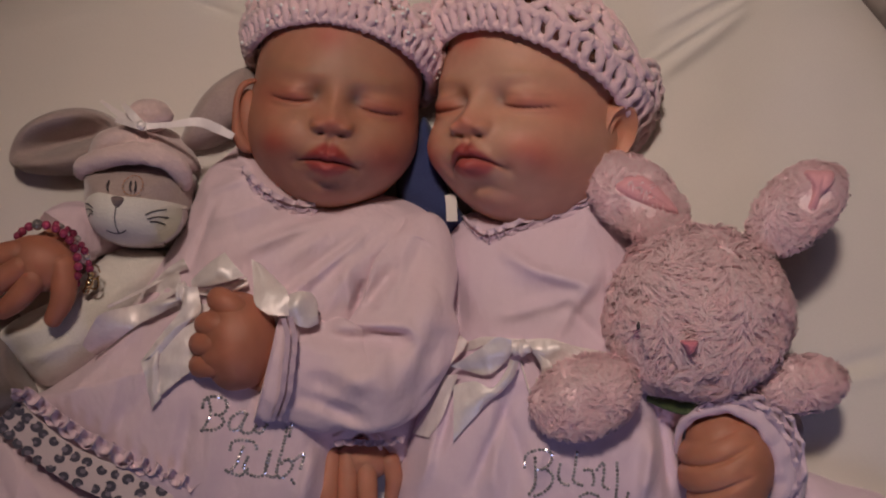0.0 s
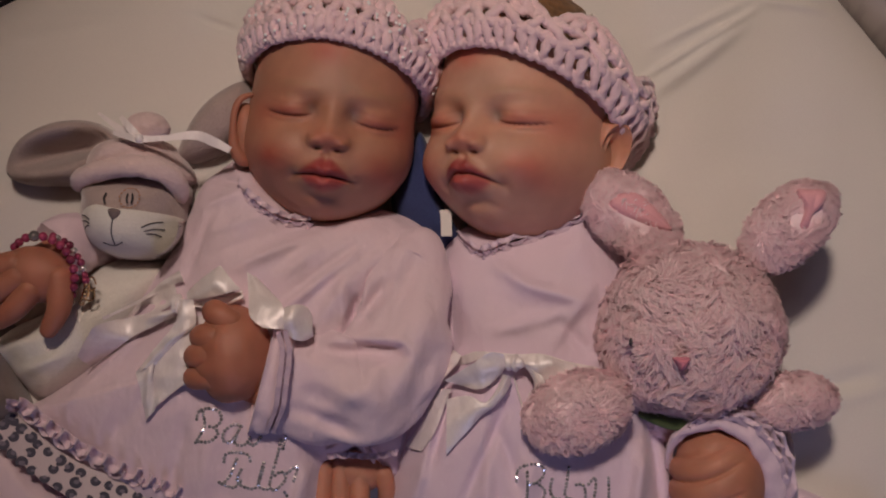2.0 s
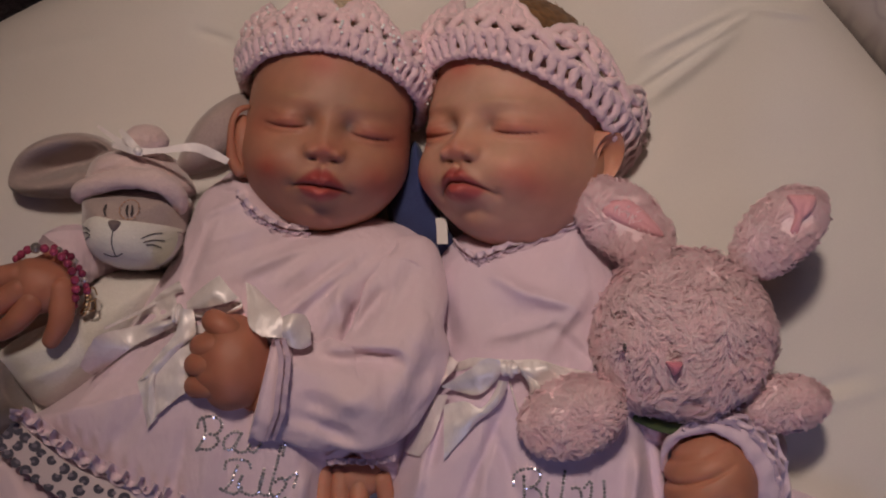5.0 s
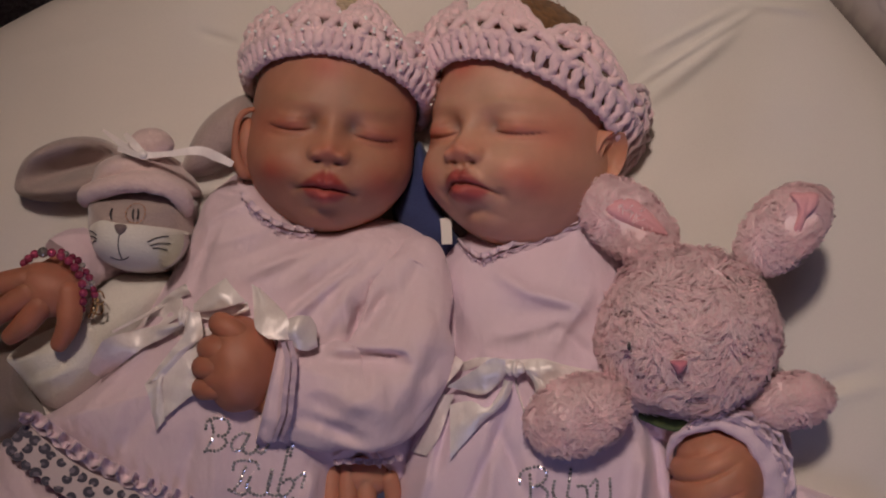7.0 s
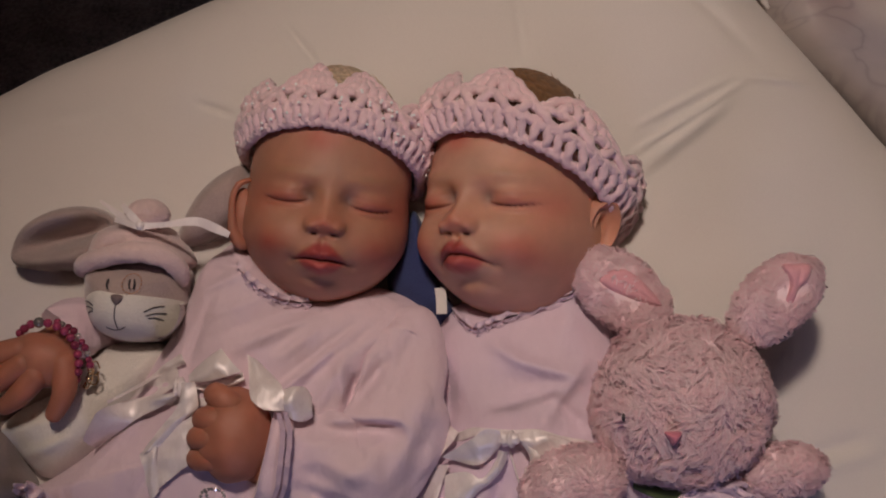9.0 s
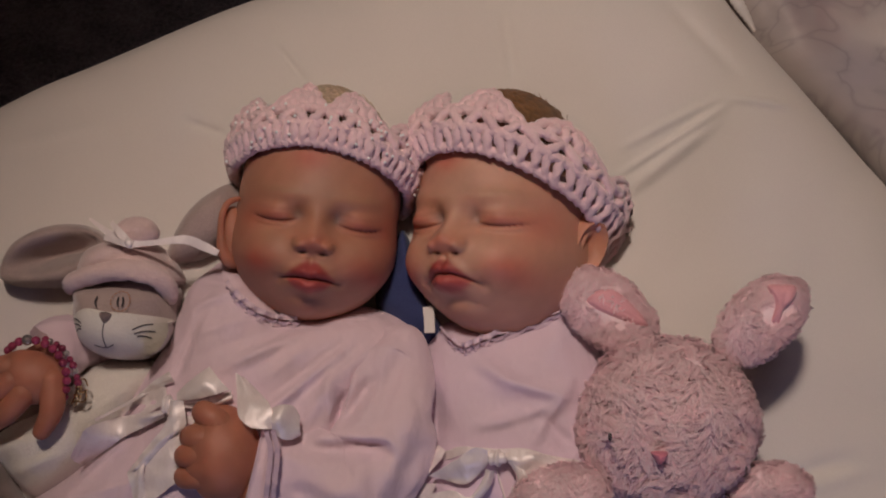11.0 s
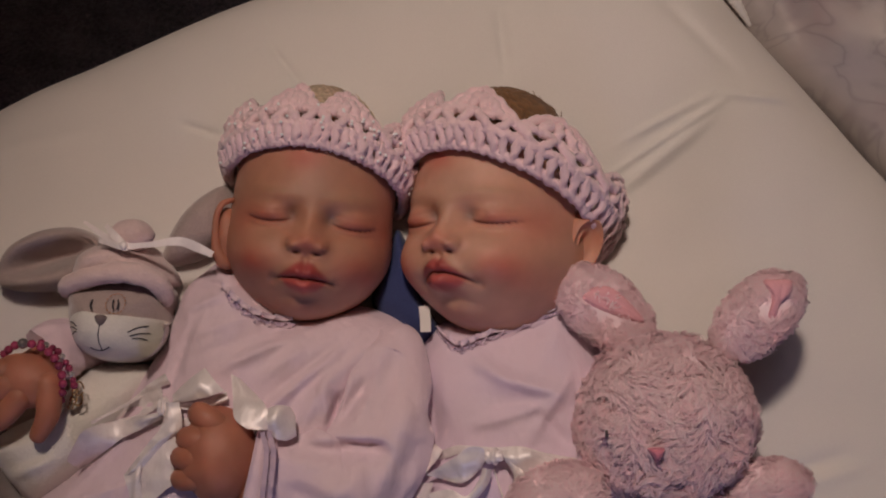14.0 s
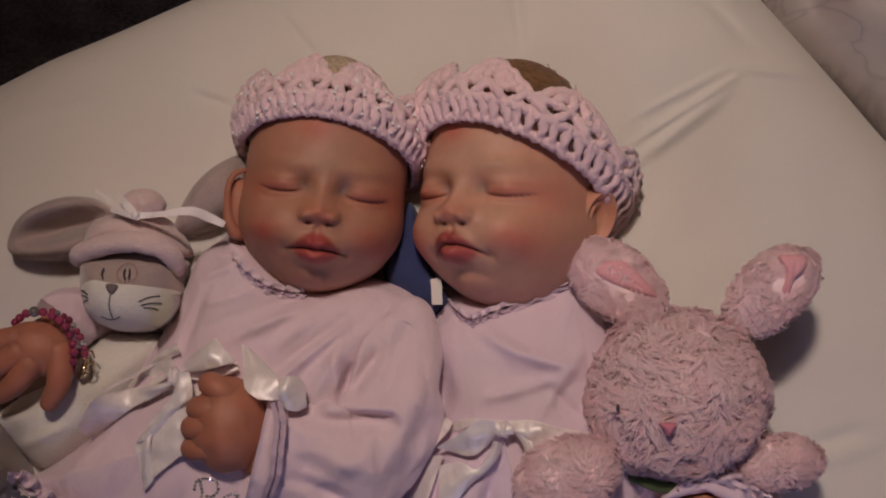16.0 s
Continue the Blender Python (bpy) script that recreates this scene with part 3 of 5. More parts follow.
def crown(turn, label, seed, glitter, wide, low, tilt, skew, tall):
    """Crocheted yarn crown that goes round the head, front higher than back."""
    top = thing("crochet_crown", label, "headband", group="crochet crowns")
    rng = random.Random(seed)

    def at(s, h, off=0.003):
        off = off + wide * (0.3 + 0.7 * min(1.0, max(0.0, h / 0.015))) + 0.10 * h
        y0 = low + tilt * math.cos(s) + skew * math.sin(s)
        k = Vector((math.sin(s) * 9, math.cos(s) * 9, h * 160 + seed * 7))
        off += 0.0011 * noise.noise(k)
        y = y0 + h * tall + 0.0011 * noise.noise(k * 1.7)
        r1, r0 = math.sqrt(max(0.05, 1 - min(0.97, y / HB) ** 2)), math.sqrt(max(0.05, 1 - (y0 / HB) ** 2))
        r = 0.72 * r1 + 0.28 * r0
        return np.array(turn @ Vector(((HA * r + off) * math.sin(s), y, (HC * r + off) * math.cos(s))))
    two = 2 * math.pi

    def rope(h, rad, twist, amp=0.0, waves=8, name="cord"):
        pts = [at(s, h + amp * abs(math.sin(s * waves / 2)) ** 1.3) for s in np.linspace(0, two, 140)]
        shape(name, *tube(pts, [rad] * 4, 9, 420, relief=lambda t, a: 0.17 * math.sin(t * two * twist + a * 2) + 0.14 * noise.noise(Vector((t * 90, math.cos(a) * 2, math.sin(a) * 2 + h * 900))), blunt=False), YARN, top)
    rope(0.0015, 0.0034, 70)
    rope(0.0125, 0.0036, 70)
    rope(0.0205, 0.0032, 60, 0.0015, 16)
    rope(0.0215, 0.0031, 56, 0.0135, 8)
    n = 58
    for i in range(n):
        s = two * i / n
        g = rng.uniform(-0.02, 0.03)
        pts = [at(s + g, 0.001, 0.0036), at(s + rng.uniform(-0.015, 0.015), 0.007, 0.0046), at(s - g, 0.0128, 0.0038)]
        shape("stitch", *tube(pts, [0.0028, 0.0033 * rng.uniform(0.85, 1.1), 0.0028], 10, 14, relief=lambda t, a: 0.16 * math.sin(t * 13 + a * 2) + 0.06 * math.sin(t * 41 + a * 5)), YARN, top)
    for i in range(34):
        s = two * (i + 0.5) / 34
        g = 0.42 * (1 if i % 2 else -1) * two / 34
        pts = [at(s - g, 0.0125, 0.003), at(s, 0.017, 0.0042), at(s + g, 0.0215, 0.003)]
        shape("stitch", *tube(pts, [0.0029, 0.0032, 0.0029], 9, 12, relief=lambda t, a: 0.2 * math.sin(t * 16 + a)), YARN, top)
    for i in range(8):
        s = two * (i + 0.5) / 8
        for g in (-0.2, -0.07, 0.07, 0.2):
            pts = [at(s + g * 1.1, 0.0215, 0.003), at(s + g * 0.8, 0.027, 0.004), at(s + g * 0.55, 0.0335 - abs(g) * 0.022, 0.003)]
            shape("stitch", *tube(pts, [0.0034, 0.0038, 0.0032], 9, 12, relief=lambda t, a: 0.2 * math.sin(t * 16 + a)), YARN, top)
        shape("peak", *ball(at(s, 0.036, 0.002), 0.0036, 10, 8, lambda d: 0.15 * math.sin(d[0] * 9)), YARN, top)
    v, f = [], []
    for _ in range(5200):
        s, h = rng.uniform(0, two), rng.uniform(-0.002, 0.036)
        if h > 0.024 and abs((s * 8 / two) % 1 - 0.5) > 0.36 - (h - 0.024) * 24:
            continue
        p = at(s, h, rng.uniform(0.002, 0.0055))
        g = np.array([rng.gauss(0, 1) for _ in range(3)])
        g /= np.linalg.norm(g)
        w = np.cross(g, (0.3, 0.5, 0.8)) * 0.00011
        L = rng.uniform(0.0012, 0.0034)
        k = len(v)
        v += [p - w, p + w, p + g * L + np.array([rng.gauss(0, 0.0004) for _ in range(3)])]
        f.append((k, k + 1, k + 2))
    me = bpy.data.meshes.new("fuzz")
    me.from_pydata([tuple(map(float, p)) for p in v], [], f)
    me.materials.append(YARN)
    fuzz = tagged(new("fuzz", me), "fine loose yarn fibres", kind="stuff")
    fuzz.parent = top
    for _ in range(glitter):
        s, h = rng.uniform(-1.5, 1.5), rng.uniform(0, 0.03)
        shape("sequin", *ball(at(s, h, 0.0078), (0.0011, 0.0011, 0.0006), 6, 4), SPARKLE, top)
    return top


HEAD_A = Matrix.Translation((-0.0680, 0.1027, 0.0220)) @ pose(0, 0, 0, 4, 2, -8)
HEAD_B = Matrix.Translation((0.0581, 0.0960, 0.0160)) @ pose(0, 0, 0, -2, -36, -1) @ Matrix.Scale(1.06, 4)
BLOND, BROWN = np.array((0.62, 0.47, 0.34)), np.array((0.23, 0.12, 0.055))


def finger(doll, pts, radii, skin):
    doll.add(tube(pts, radii, 16, 16), skin)


def knuckle_skin(base):
    return lambda p: base * (1 + 0.10 * noise.noise(Vector(p) * 90)) * np.array((1.06, 0.93, 0.87))


doll_a = Doll()
head(doll_a, HEAD_A, SKIN_A, BLOND, 0.36, -0.12, 0.95, 1.12)
ear_skin = SKIN_A * np.array((0.9, 0.76, 0.72))
doll_a.add(tube([(-0.1185, 0.1057, 0.0460), (-0.1244, 0.1029, 0.0490), (-0.1282, 0.0957, 0.0500), (-0.1294, 0.0845, 0.0490), (-0.1286, 0.0726, 0.0470), (-0.1247, 0.0650, 0.0450), (-0.1201, 0.0633, 0.0400)], [0.0017, 0.0021, 0.0021, 0.0024, 0.0038, 0.0042, 0.0028], 16, 40), ear_skin)
doll_a.add(ball((-0.1228, 0.0818, 0.0410), (0.0084, 0.0195, 0.0085), 24, 16), ear_skin)
wisps(doll_a, HEAD_A, BLOND, 16, 3, 1.7)
sk = knuckle_skin(SKIN_A * np.array((0.90, 0.84, 0.86)))
# neck and hidden trunk
doll_a.add(tube([(-0.0719, 0.0337, 0.0100), (-0.0770, 0.0004, 0.0150), (-0.0899, -0.0733, 0.0150), (-0.1127, -0.1553, 0.0100)], [0.028, 0.045, 0.052, 0.05], 24, 20, 0.6), SKIN_A)
# closed fist on the chest
doll_a.add(ball((-0.1246, -0.0561, 0.0700), (0.0244, 0.0300, 0.0265), 48, 32, lambda d: -0.04 * max(0, -d[0]) * math.cos(d[1] * 9.5) + 0.03 * noise.noise(Vector(d) * 2)), sk)
for p in ([(-0.1172, -0.0423, 0.0780), (-0.1273, -0.0342, 0.0830), (-0.1348, -0.0303, 0.0790), (-0.1346, -0.0343, 0.0640)], [(-0.1196, -0.0506, 0.0800), (-0.1337, -0.0456, 0.0850), (-0.1424, -0.0457, 0.0780), (-0.1422, -0.0501, 0.0620)],
          [(-0.1210, -0.0588, 0.0800), (-0.1366, -0.0565, 0.0840), (-0.1462, -0.0574, 0.0760), (-0.1450, -0.0610, 0.0600)], [(-0.1211, -0.0698, 0.0750), (-0.1373, -0.0693, 0.0800), (-0.1472, -0.0708, 0.0710), (-0.1456, -0.0731, 0.0570)]):
    finger(doll_a, p, [0.0077, 0.0080, 0.0077, 0.0063], sk)
doll_a.add(tube([(-0.1225, -0.0602, 0.0660), (-0.0983, -0.0706, 0.0660), (-0.0777, -0.0742, 0.0640)], [0.0216, 0.0202, 0.0174], 20, 12, 0.6), sk)
# open palm-down grip beside the toy
doll_a.add(ball((-0.2495, -0.0088, 0.0560), (0.0230, 0.0174, 0.014), 24, 16, None, pose(0, 0, 0, 0, 0, -14)), sk)
for p in ([(-0.2611, -0.0024, 0.0600), (-0.2845, -0.0073, 0.0580), (-0.3086, -0.0173, 0.0500)], [(-0.2587, -0.0101, 0.0620), (-0.2730, -0.0198, 0.0610), (-0.2912, -0.0313, 0.0540)], [(-0.2511, -0.0177, 0.0620), (-0.2619, -0.0303, 0.0610), (-0.2737, -0.0386, 0.0550)]):
    finger(doll_a, p, [0.0087, 0.0077, 0.0056], sk)
finger(doll_a, [(-0.2343, -0.0101, 0.0600), (-0.2337, -0.0292, 0.0620), (-0.2415, -0.0437, 0.0580)], [0.0091, 0.0077, 0.0056], sk)
doll_a.add(tube([(-0.2501, -0.0102, 0.0540), (-0.2450, -0.0032, 0.0500), (-0.2410, 0.0032, 0.0420)], [0.0181, 0.0160, 0.0132], 18, 10, 0.7), sk)
doll_a.finish("sleeping vinyl baby doll with tanned face and blond hair", "dolls")

doll_b = Doll()
head(doll_b, HEAD_B, SKIN_B, BROWN, 0.22, 0.26, 1.1, 0.88)
ear(doll_b, HEAD_B, 1, SKIN_B, 0.8, 0.007)
wisps(doll_b, HEAD_B, BROWN, 12, 5, 2.0)
sk = knuckle_skin(SKIN_B * np.array((0.82, 0.77, 0.76)))
doll_b.add(tube([(0.0467, 0.0263, 0.0100), (0.0501, -0.0033, 0.0150), (0.0538, -0.0733, 0.0150), (0.0544, -0.1711, 0.0050)], [0.028, 0.042, 0.05, 0.05], 24, 20, 0.6), SKIN_B)
# fist at the edge, fingers folded across


def fist(d):
    s = d[1] - 0.24 * (d[0] + 0.9) - 0.07 * math.sin(2.5 * d[0])
    near = min(1.0, max(0.0, (0.45 - d[0]) / 0.6))
    g = sum(k * math.exp(-((s - y) / 0.055) ** 2) for y, k in ((0.50, 0.45), (0.10, 1.0), (-0.42, 1.0), (-0.86, 0.8)))
    swell = sum(math.exp(-((s - y) / 0.17) ** 2) for y in (0.72, 0.30, -0.16, -0.64))
    return near * (0.05 * swell - 0.085 * g) + 0.03 * math.exp(-((d[0] - 0.35) / 0.3) ** 2 - ((d[1] - 0.2) / 0.5) ** 2)


doll_b.add(ball((0.1772, -0.1352, 0.0500), (0.0293, 0.0349, 0.030), 150, 110, fist), sk)
doll_b.add(tube([(0.1844, -0.1355, 0.0400), (0.1948, -0.1347, 0.0340), (0.2053, -0.1338, 0.0280)], [0.0216, 0.0188, 0.0160], 18, 10, 0.6), sk)
# fingers that hang between the dresses
doll_b.add(ball((-0.0503, -0.1342, 0.0300), (0.0188, 0.0139, 0.012), 24, 14), sk)
for x, e in ((606, -6), (634, -2), (662, 3)):
    px = (x - 784) * 0.0004
    finger(doll_b, [(px, -0.130, 0.034), (px + e * 0.0003, -0.156, 0.038), (px + e * 0.0006, -0.182, 0.032)], [0.0066, 0.0066, 0.0052], sk)
finger(doll_b, [(-0.0338, -0.1347, 0.0340), (-0.0313, -0.1455, 0.0340), (-0.0333, -0.1588, 0.0300)], [0.0063, 0.0056, 0.0045], sk)
doll_b.finish("sleeping vinyl baby doll with fair face turned aside and brown hair", "dolls")
crown(HEAD_A, "pale pink glittery crocheted crown worn by the blond doll", 1, 48, 0.0095, 0.011, 0.0265, -0.002, 1.05)
crown(HEAD_B, "pale pink crocheted yarn crown worn by the brown-haired doll", 2, 0, 0.0145, -0.004, 0.0375, 0.0, 1.08)

# ---- dresses ----


def folds(*lines):
    def rel(x, y):
        w = 0.0016 * noise.noise(Vector((x * 26, y * 20, 7))) + 0.0007 * noise.noise(Vector((x * 70, y * 60, 2)))
        for a, b, wide, h in lines:
            w += 1.25 * h * crease(x, y, a, b, wide * 0.7)
        return w
    return rel


def ruffle(pts, width, waves, amp, mat, parent, name="ruffle", label="", steps=160):
    """A gathered edge: a narrow strip that swings from side to side and stands up a little."""
    c = spline(pts, steps)
    d = np.gradient(c, axis=0)
    d /= np.linalg.norm(d, axis=1)[:, None]
    s = np.stack([-d[:, 1], d[:, 0], 0 * d[:, 0]], 1)
    rows = []
    for i in range(steps):
        ph = i / steps * waves * 2 * math.pi
        sw = amp * math.sin(ph + 0.7 * math.sin(ph * 0.37))
        lo = c[i] + s[i] * sw * 0.25
        hi = c[i] + s[i] * (width + sw * 0.3) + d[i] * amp * math.cos(ph) * 0.9 + np.array((0, 0, amp * (0.6 + math.sin(ph))))
        nrm = np.array((0, 0, 0.0011))
        mid = (lo + hi) / 2 + np.array((0, 0, amp * 0.7 * math.sin(ph)))
        rows.append([lo, mid, hi, hi + nrm, mid + nrm, lo + nrm])
    return shape(name, *rings(rows), mat, parent, label)


def ribbon(name, one, two, lift, parent, swell=0.0018, seed=0):
    """A satin ribbon between two smooth edges, each (x, y, height over the dress), with soft ripples and real thickness."""
    steps, across = 44, 9
    edge = [spline([(x, y, lift(x, y) + h) for x, y, h in e], steps) for e in (one, two)]
    rows = []
    for i in range(steps):
        ring = []
        for j in range(across):
            k = j / (across - 1)
            p = edge[0][i] * (1 - k) + edge[1][i] * k
            w = swell * math.sin(math.pi * k) + 0.0017 * noise.noise(Vector((p[0] * 120, p[1] * 120, seed))) + 0.0006 * math.sin(k * 7 + i * 0.13 + seed)
            ring.append(p + np.array((0, 0, w)))
        rows.append(ring + [p - np.array((0, 0, 0.0007)) for p in reversed(ring)])
    return shape(name, *rings(rows), SATIN, parent)


def knot(c, r, parent_dress):
    return shape("bow", *ball(c, r, 28, 18, lambda d: 0.16 * math.sin(d[0] * 8 + d[2] * 3) + 0.1 * noise.noise(Vector(d) * 3)), SATIN, parent_dress)


def stones(strokes, parent, lift, step=0.00235):
    """Rhinestones set along strokes, each its own faceted stone."""
    me = None
    for st in strokes:
        c = spline(st, 80)
        left = 0.0
        for a, b in zip(c, c[1:]):
            L = float(np.linalg.norm(b - a))
            left -= L
            if left <= 0:
                left += step
                if me is None:
                    n = 7
                    rows = [[(r * math.cos(2 * math.pi * j / n), r * math.sin(2 * math.pi * j / n), z) for j in range(n)] for r, z in ((0.0012, 0.0), (0.0012, 0.0004), (0.0006, 0.0010))]
                    first = shape("rhinestone", *rings(rows), STONE, parent, "", False)
                    me, ob = first.data, first
                else:
                    ob = new("rhinestone", me)
                    ob.parent = parent
                ob.matrix_basis = Matrix.Translation((b[0], b[1], lift(b[0], b[1]))) @ pose(0, 0, 0, random.uniform(-22, 22), random.uniform(-22, 22), random.uniform(0, 50))


def top_of(ob):
    """Height of a part's upper side over a place (cushion frame)."""
    from mathutils.bvhtree import BVHTree
    me = ob.data
    tree = BVHTree.FromPolygons([v.co[:] for v in me.vertices], [p.vertices[:] for p in me.polygons])

    def lift(x, y):
        hit = tree.ray_cast(Vector((x, y, 0.4)), Vector((0, 0, -1)))
        return hit[0].z if hit[0] else 0.06
    return lift


# dress of the blond doll
dress = thing("dress", "pale pink jersey doll dress with satin bow and rhinestone lettering", "dress", group="doll dresses")
body_a = [(-0.1546, 0.0498, 0.0500), (-0.1433, 0.0597, 0.0500), (-0.1267, 0.0688, 0.0500), (-0.1038, 0.0533, 0.0500), (-0.0851, 0.0370, 0.0600), (-0.0642, 0.0352, 0.0600), (-0.0363, 0.0352, 0.0600), (-0.0067, 0.0244, 0.0500), (0.0067, 0.0004, 0.0500), (0.0078, -0.0314, 0.0500), (-0.0014, -0.0632, 0.0500), (-0.0191, -0.0985, 0.0500), (-0.0508, -0.1232, 0.0500),
          (-0.0685, -0.1373, 0.0500), (-0.0738, -0.1726, 0.0500), (-0.1087, -0.2034, 0.0400), (-0.1623, -0.1962, 0.0400), (-0.2075, -0.1631, 0.0450), (-0.2465, -0.1275, 0.0450), (-0.2749, -0.1033, 0.0400), (-0.2536, -0.0885, 0.0450), (-0.2203, -0.0632, 0.0500), (-0.1973, -0.0279, 0.0500), (-0.1779, 0.0004, 0.0500), (-0.1638, 0.0286, 0.0500)]
rel_a = folds(((-0.1480, 0.0180), (-0.1000, 0.0300), 0.005, 0.0018), ((-0.1430, 0.0040), (-0.0800, 0.0260), 0.006, -0.0018), ((-0.1300, -0.0060), (-0.0600, 0.0220), 0.006, 0.0020), ((-0.1250, -0.0900), (-0.1300, -0.1500), 0.006, -0.0022), ((-0.1380, -0.0950), (-0.1480, -0.1600), 0.007, 0.0022), ((-0.1900, -0.0700), (-0.2050, -0.1150), 0.006, -0.0022), ((-0.0530, -0.0170), (-0.0512, -0.0380), 0.0035, -0.0014), ((-0.0590, -0.0130), (-0.0570, -0.0400), 0.005, 0.003), ((-0.0544, -0.0380, 0.0600), (-0.0502, -0.0206, 0.0600), 0.003, -0.005), ((-0.0990, -0.0101, 0.0600), (-0.0676, 0.0143, 0.0600), 0.007, 0.003), ((-0.0851, -0.0275, 0.0600), (-0.0328, 0.0160, 0.0600), 0.006, -0.003), ((-0.0572, -0.0467, 0.0600), (-0.0363, -0.0031, 0.0600), 0.007, -0.006), ((-0.0729, -0.0415, 0.0600), (-0.0502, 0.0038, 0.0600), 0.007, 0.003), ((-0.1095, -0.0415, 0.0600), (-0.0502, 0.0073, 0.0600), 0.006, 0.0035), ((-0.0920, -0.0206, 0.0600), (-0.0467, 0.0143, 0.0600), 0.005, -0.003), ((-0.1199, 0.0003, 0.0600), (-0.0781, 0.0178, 0.0600), 0.005, 0.003), ((-0.1583, -0.0136, 0.0600), (-0.1409, 0.0352, 0.0600), 0.005, -0.003), ((-0.1497, 0.0533, 0.0500), (-0.1214, 0.0498, 0.0500), 0.0035, -0.004), ((-0.1373, 0.0632, 0.0500), (-0.1214, 0.0551, 0.0500), 0.003, 0.003), ((-0.1515, 0.0339, 0.0500), (-0.1214, 0.0455, 0.0500), 0.005, 0.003),
              ((-0.2309, -0.0879, 0.0500), (-0.1850, -0.0420, 0.0500), 0.006, 0.004), ((-0.2132, -0.1267, 0.0500), (-0.1603, -0.0561, 0.0500), 0.008, -0.003), ((-0.1673, -0.1479, 0.0500), (-0.1550, -0.0985, 0.0500), 0.007, -0.004), ((-0.0791, -0.1267, 0.0500), (-0.0897, -0.1620, 0.0500), 0.007, 0.005))
bod = shape("dress_body", *puff(body_a, 0.012, 0.066, 260, 90, 3.2, (-0.1073, -0.0561, 0.0500), rel_a), PINK, dress)


def wrinkled(t, a):
    return 0.06 * math.sin(t * 17 + 2.0 * math.sin(a)) * (0.4 + 0.6 * t) + 0.05 * math.sin(t * 31 + a * 2) - 0.16 * bump(t, a, 0.47, 2.5, 0.05, 0.9) + 0.08 * bump(t, a, 0.4, 2.4, 0.06, 0.9) + 0.05 * noise.noise(Vector((t * 9, math.cos(a) * 2, math.sin(a) * 2)))


sv, sf = tube([(-0.0223, 0.0191, 0.0340), (-0.0175, 0.0039, 0.0400), (-0.0218, -0.0313, 0.0520), (-0.0259, -0.0591, 0.0580), (-0.0415, -0.0781, 0.0600), (-0.0675, -0.0779, 0.0620), (-0.1031, -0.0730, 0.0660)], [0.0098, 0.0244, 0.0300, 0.0331, 0.0342, 0.0328, 0.0307], 120, 200, 0.62, relief=wrinkled, blunt=False)
SLEEVE_FOLDS = [((-0.0900, -0.0560), (-0.0560, -0.0640), 0.006, 0.0022), ((-0.0850, -0.0760), (-0.0500, -0.0900), 0.007, -0.0024), ((-0.0420, -0.0560), (-0.0330, -0.0960), 0.007, 0.0024), ((-0.0462, -0.0500, 0.0800), (-0.0211, -0.0513, 0.0800), 0.0024, -0.0035), ((-0.0285, -0.0404, 0.0800), (-0.0082, -0.0608, 0.0800), 0.006, 0.003), ((-0.0761, -0.0948, 0.0800), (-0.0319, -0.0676, 0.0800), 0.008, 0.0025), ((-0.0218, -0.1016, 0.0800), (-0.0048, -0.0540, 0.0800), 0.007, -0.003), ((-0.0285, -0.0099, 0.0800), (-0.0517, -0.0404, 0.0800), 0.005, -0.005), ((-0.0404, -0.0048, 0.0800), (-0.0591, -0.0404, 0.0800), 0.006, 0.004), ((-0.0727, -0.0540, 0.0800), (-0.0167, -0.0561, 0.0800), 0.005, -0.005), ((-0.0659, -0.0455, 0.0800), (-0.0218, -0.0479, 0.0800), 0.006, 0.004),
                ((-0.0048, -0.0268, 0.0800), (-0.0251, -0.0880, 0.0800), 0.009, 0.004), ((-0.0863, -0.0880, 0.0800), (-0.0455, -0.1050, 0.0800), 0.005, -0.004), ((-0.0795, -0.0676, 0.0800), (-0.0319, -0.0846, 0.0800), 0.009, 0.003), ((-0.0133, 0.0071, 0.0800), (-0.0285, -0.0404, 0.0800), 0.006, -0.003), ((-0.0489, -0.0133, 0.0800), (-0.0761, -0.0506, 0.0800), 0.004, -0.003)]
sv = [(x, y, w + (sum(1.6 * h * crease(x, y, a, b, wide) for a, b, wide, h in SLEEVE_FOLDS) if w > 0.055 else 0.0)) for x, y, w in sv]
shape("sleeve", sv, sf, PINK, dress)
shape("sleeve", *tube([(-0.1663, 0.0352, 0.0200), (-0.2053, 0.0208, 0.0100), (-0.2316, 0.0121, 0.0220), (-0.2408, 0.0075, 0.0380)], [0.0174, 0.0188, 0.0188, 0.0174], 40, 50, 0.55, relief=wrinkled, blunt=False), PINK, dress)
cuff = tube([(-0.0914, -0.0741, 0.0655), (-0.1009, -0.0729, 0.0670), (-0.1077, -0.0714, 0.0680)], [0.0307, 0.0324, 0.0338], 48, 12, 0.62, relief=lambda t, a: 0.04 * math.sin(a * 9 + t * 3) + 0.03 * math.sin(t * 14), blunt=False)
shape("cuff", *cuff, PINK, dress)
for dx, amp in ((-0.001, 0.0005), (0.0032, 0.0006)):
    p0 = [(-0.0959, -0.0409, 0.0850), (-0.0926, -0.0533, 0.0900), (-0.0940, -0.0699, 0.0920), (-0.0965, -0.0871, 0.0880), (-0.1034, -0.1031, 0.0740)]
    ruffle([(x + dx, y, w + 0.001) for x, y, w in p0], 0.0034, 6, amp, FRILL, dress, "cuff_ruffle")
shape("cuff", *tube([(-0.2287, 0.0120, 0.0260), (-0.2367, 0.0093, 0.0360), (-0.2417, 0.0061, 0.0420)], [0.0188, 0.0202, 0.0195], 40, 10, 0.6, relief=lambda t, a: 0.05 * math.sin(a * 8 + t * 5), blunt=False), PINK, dress)
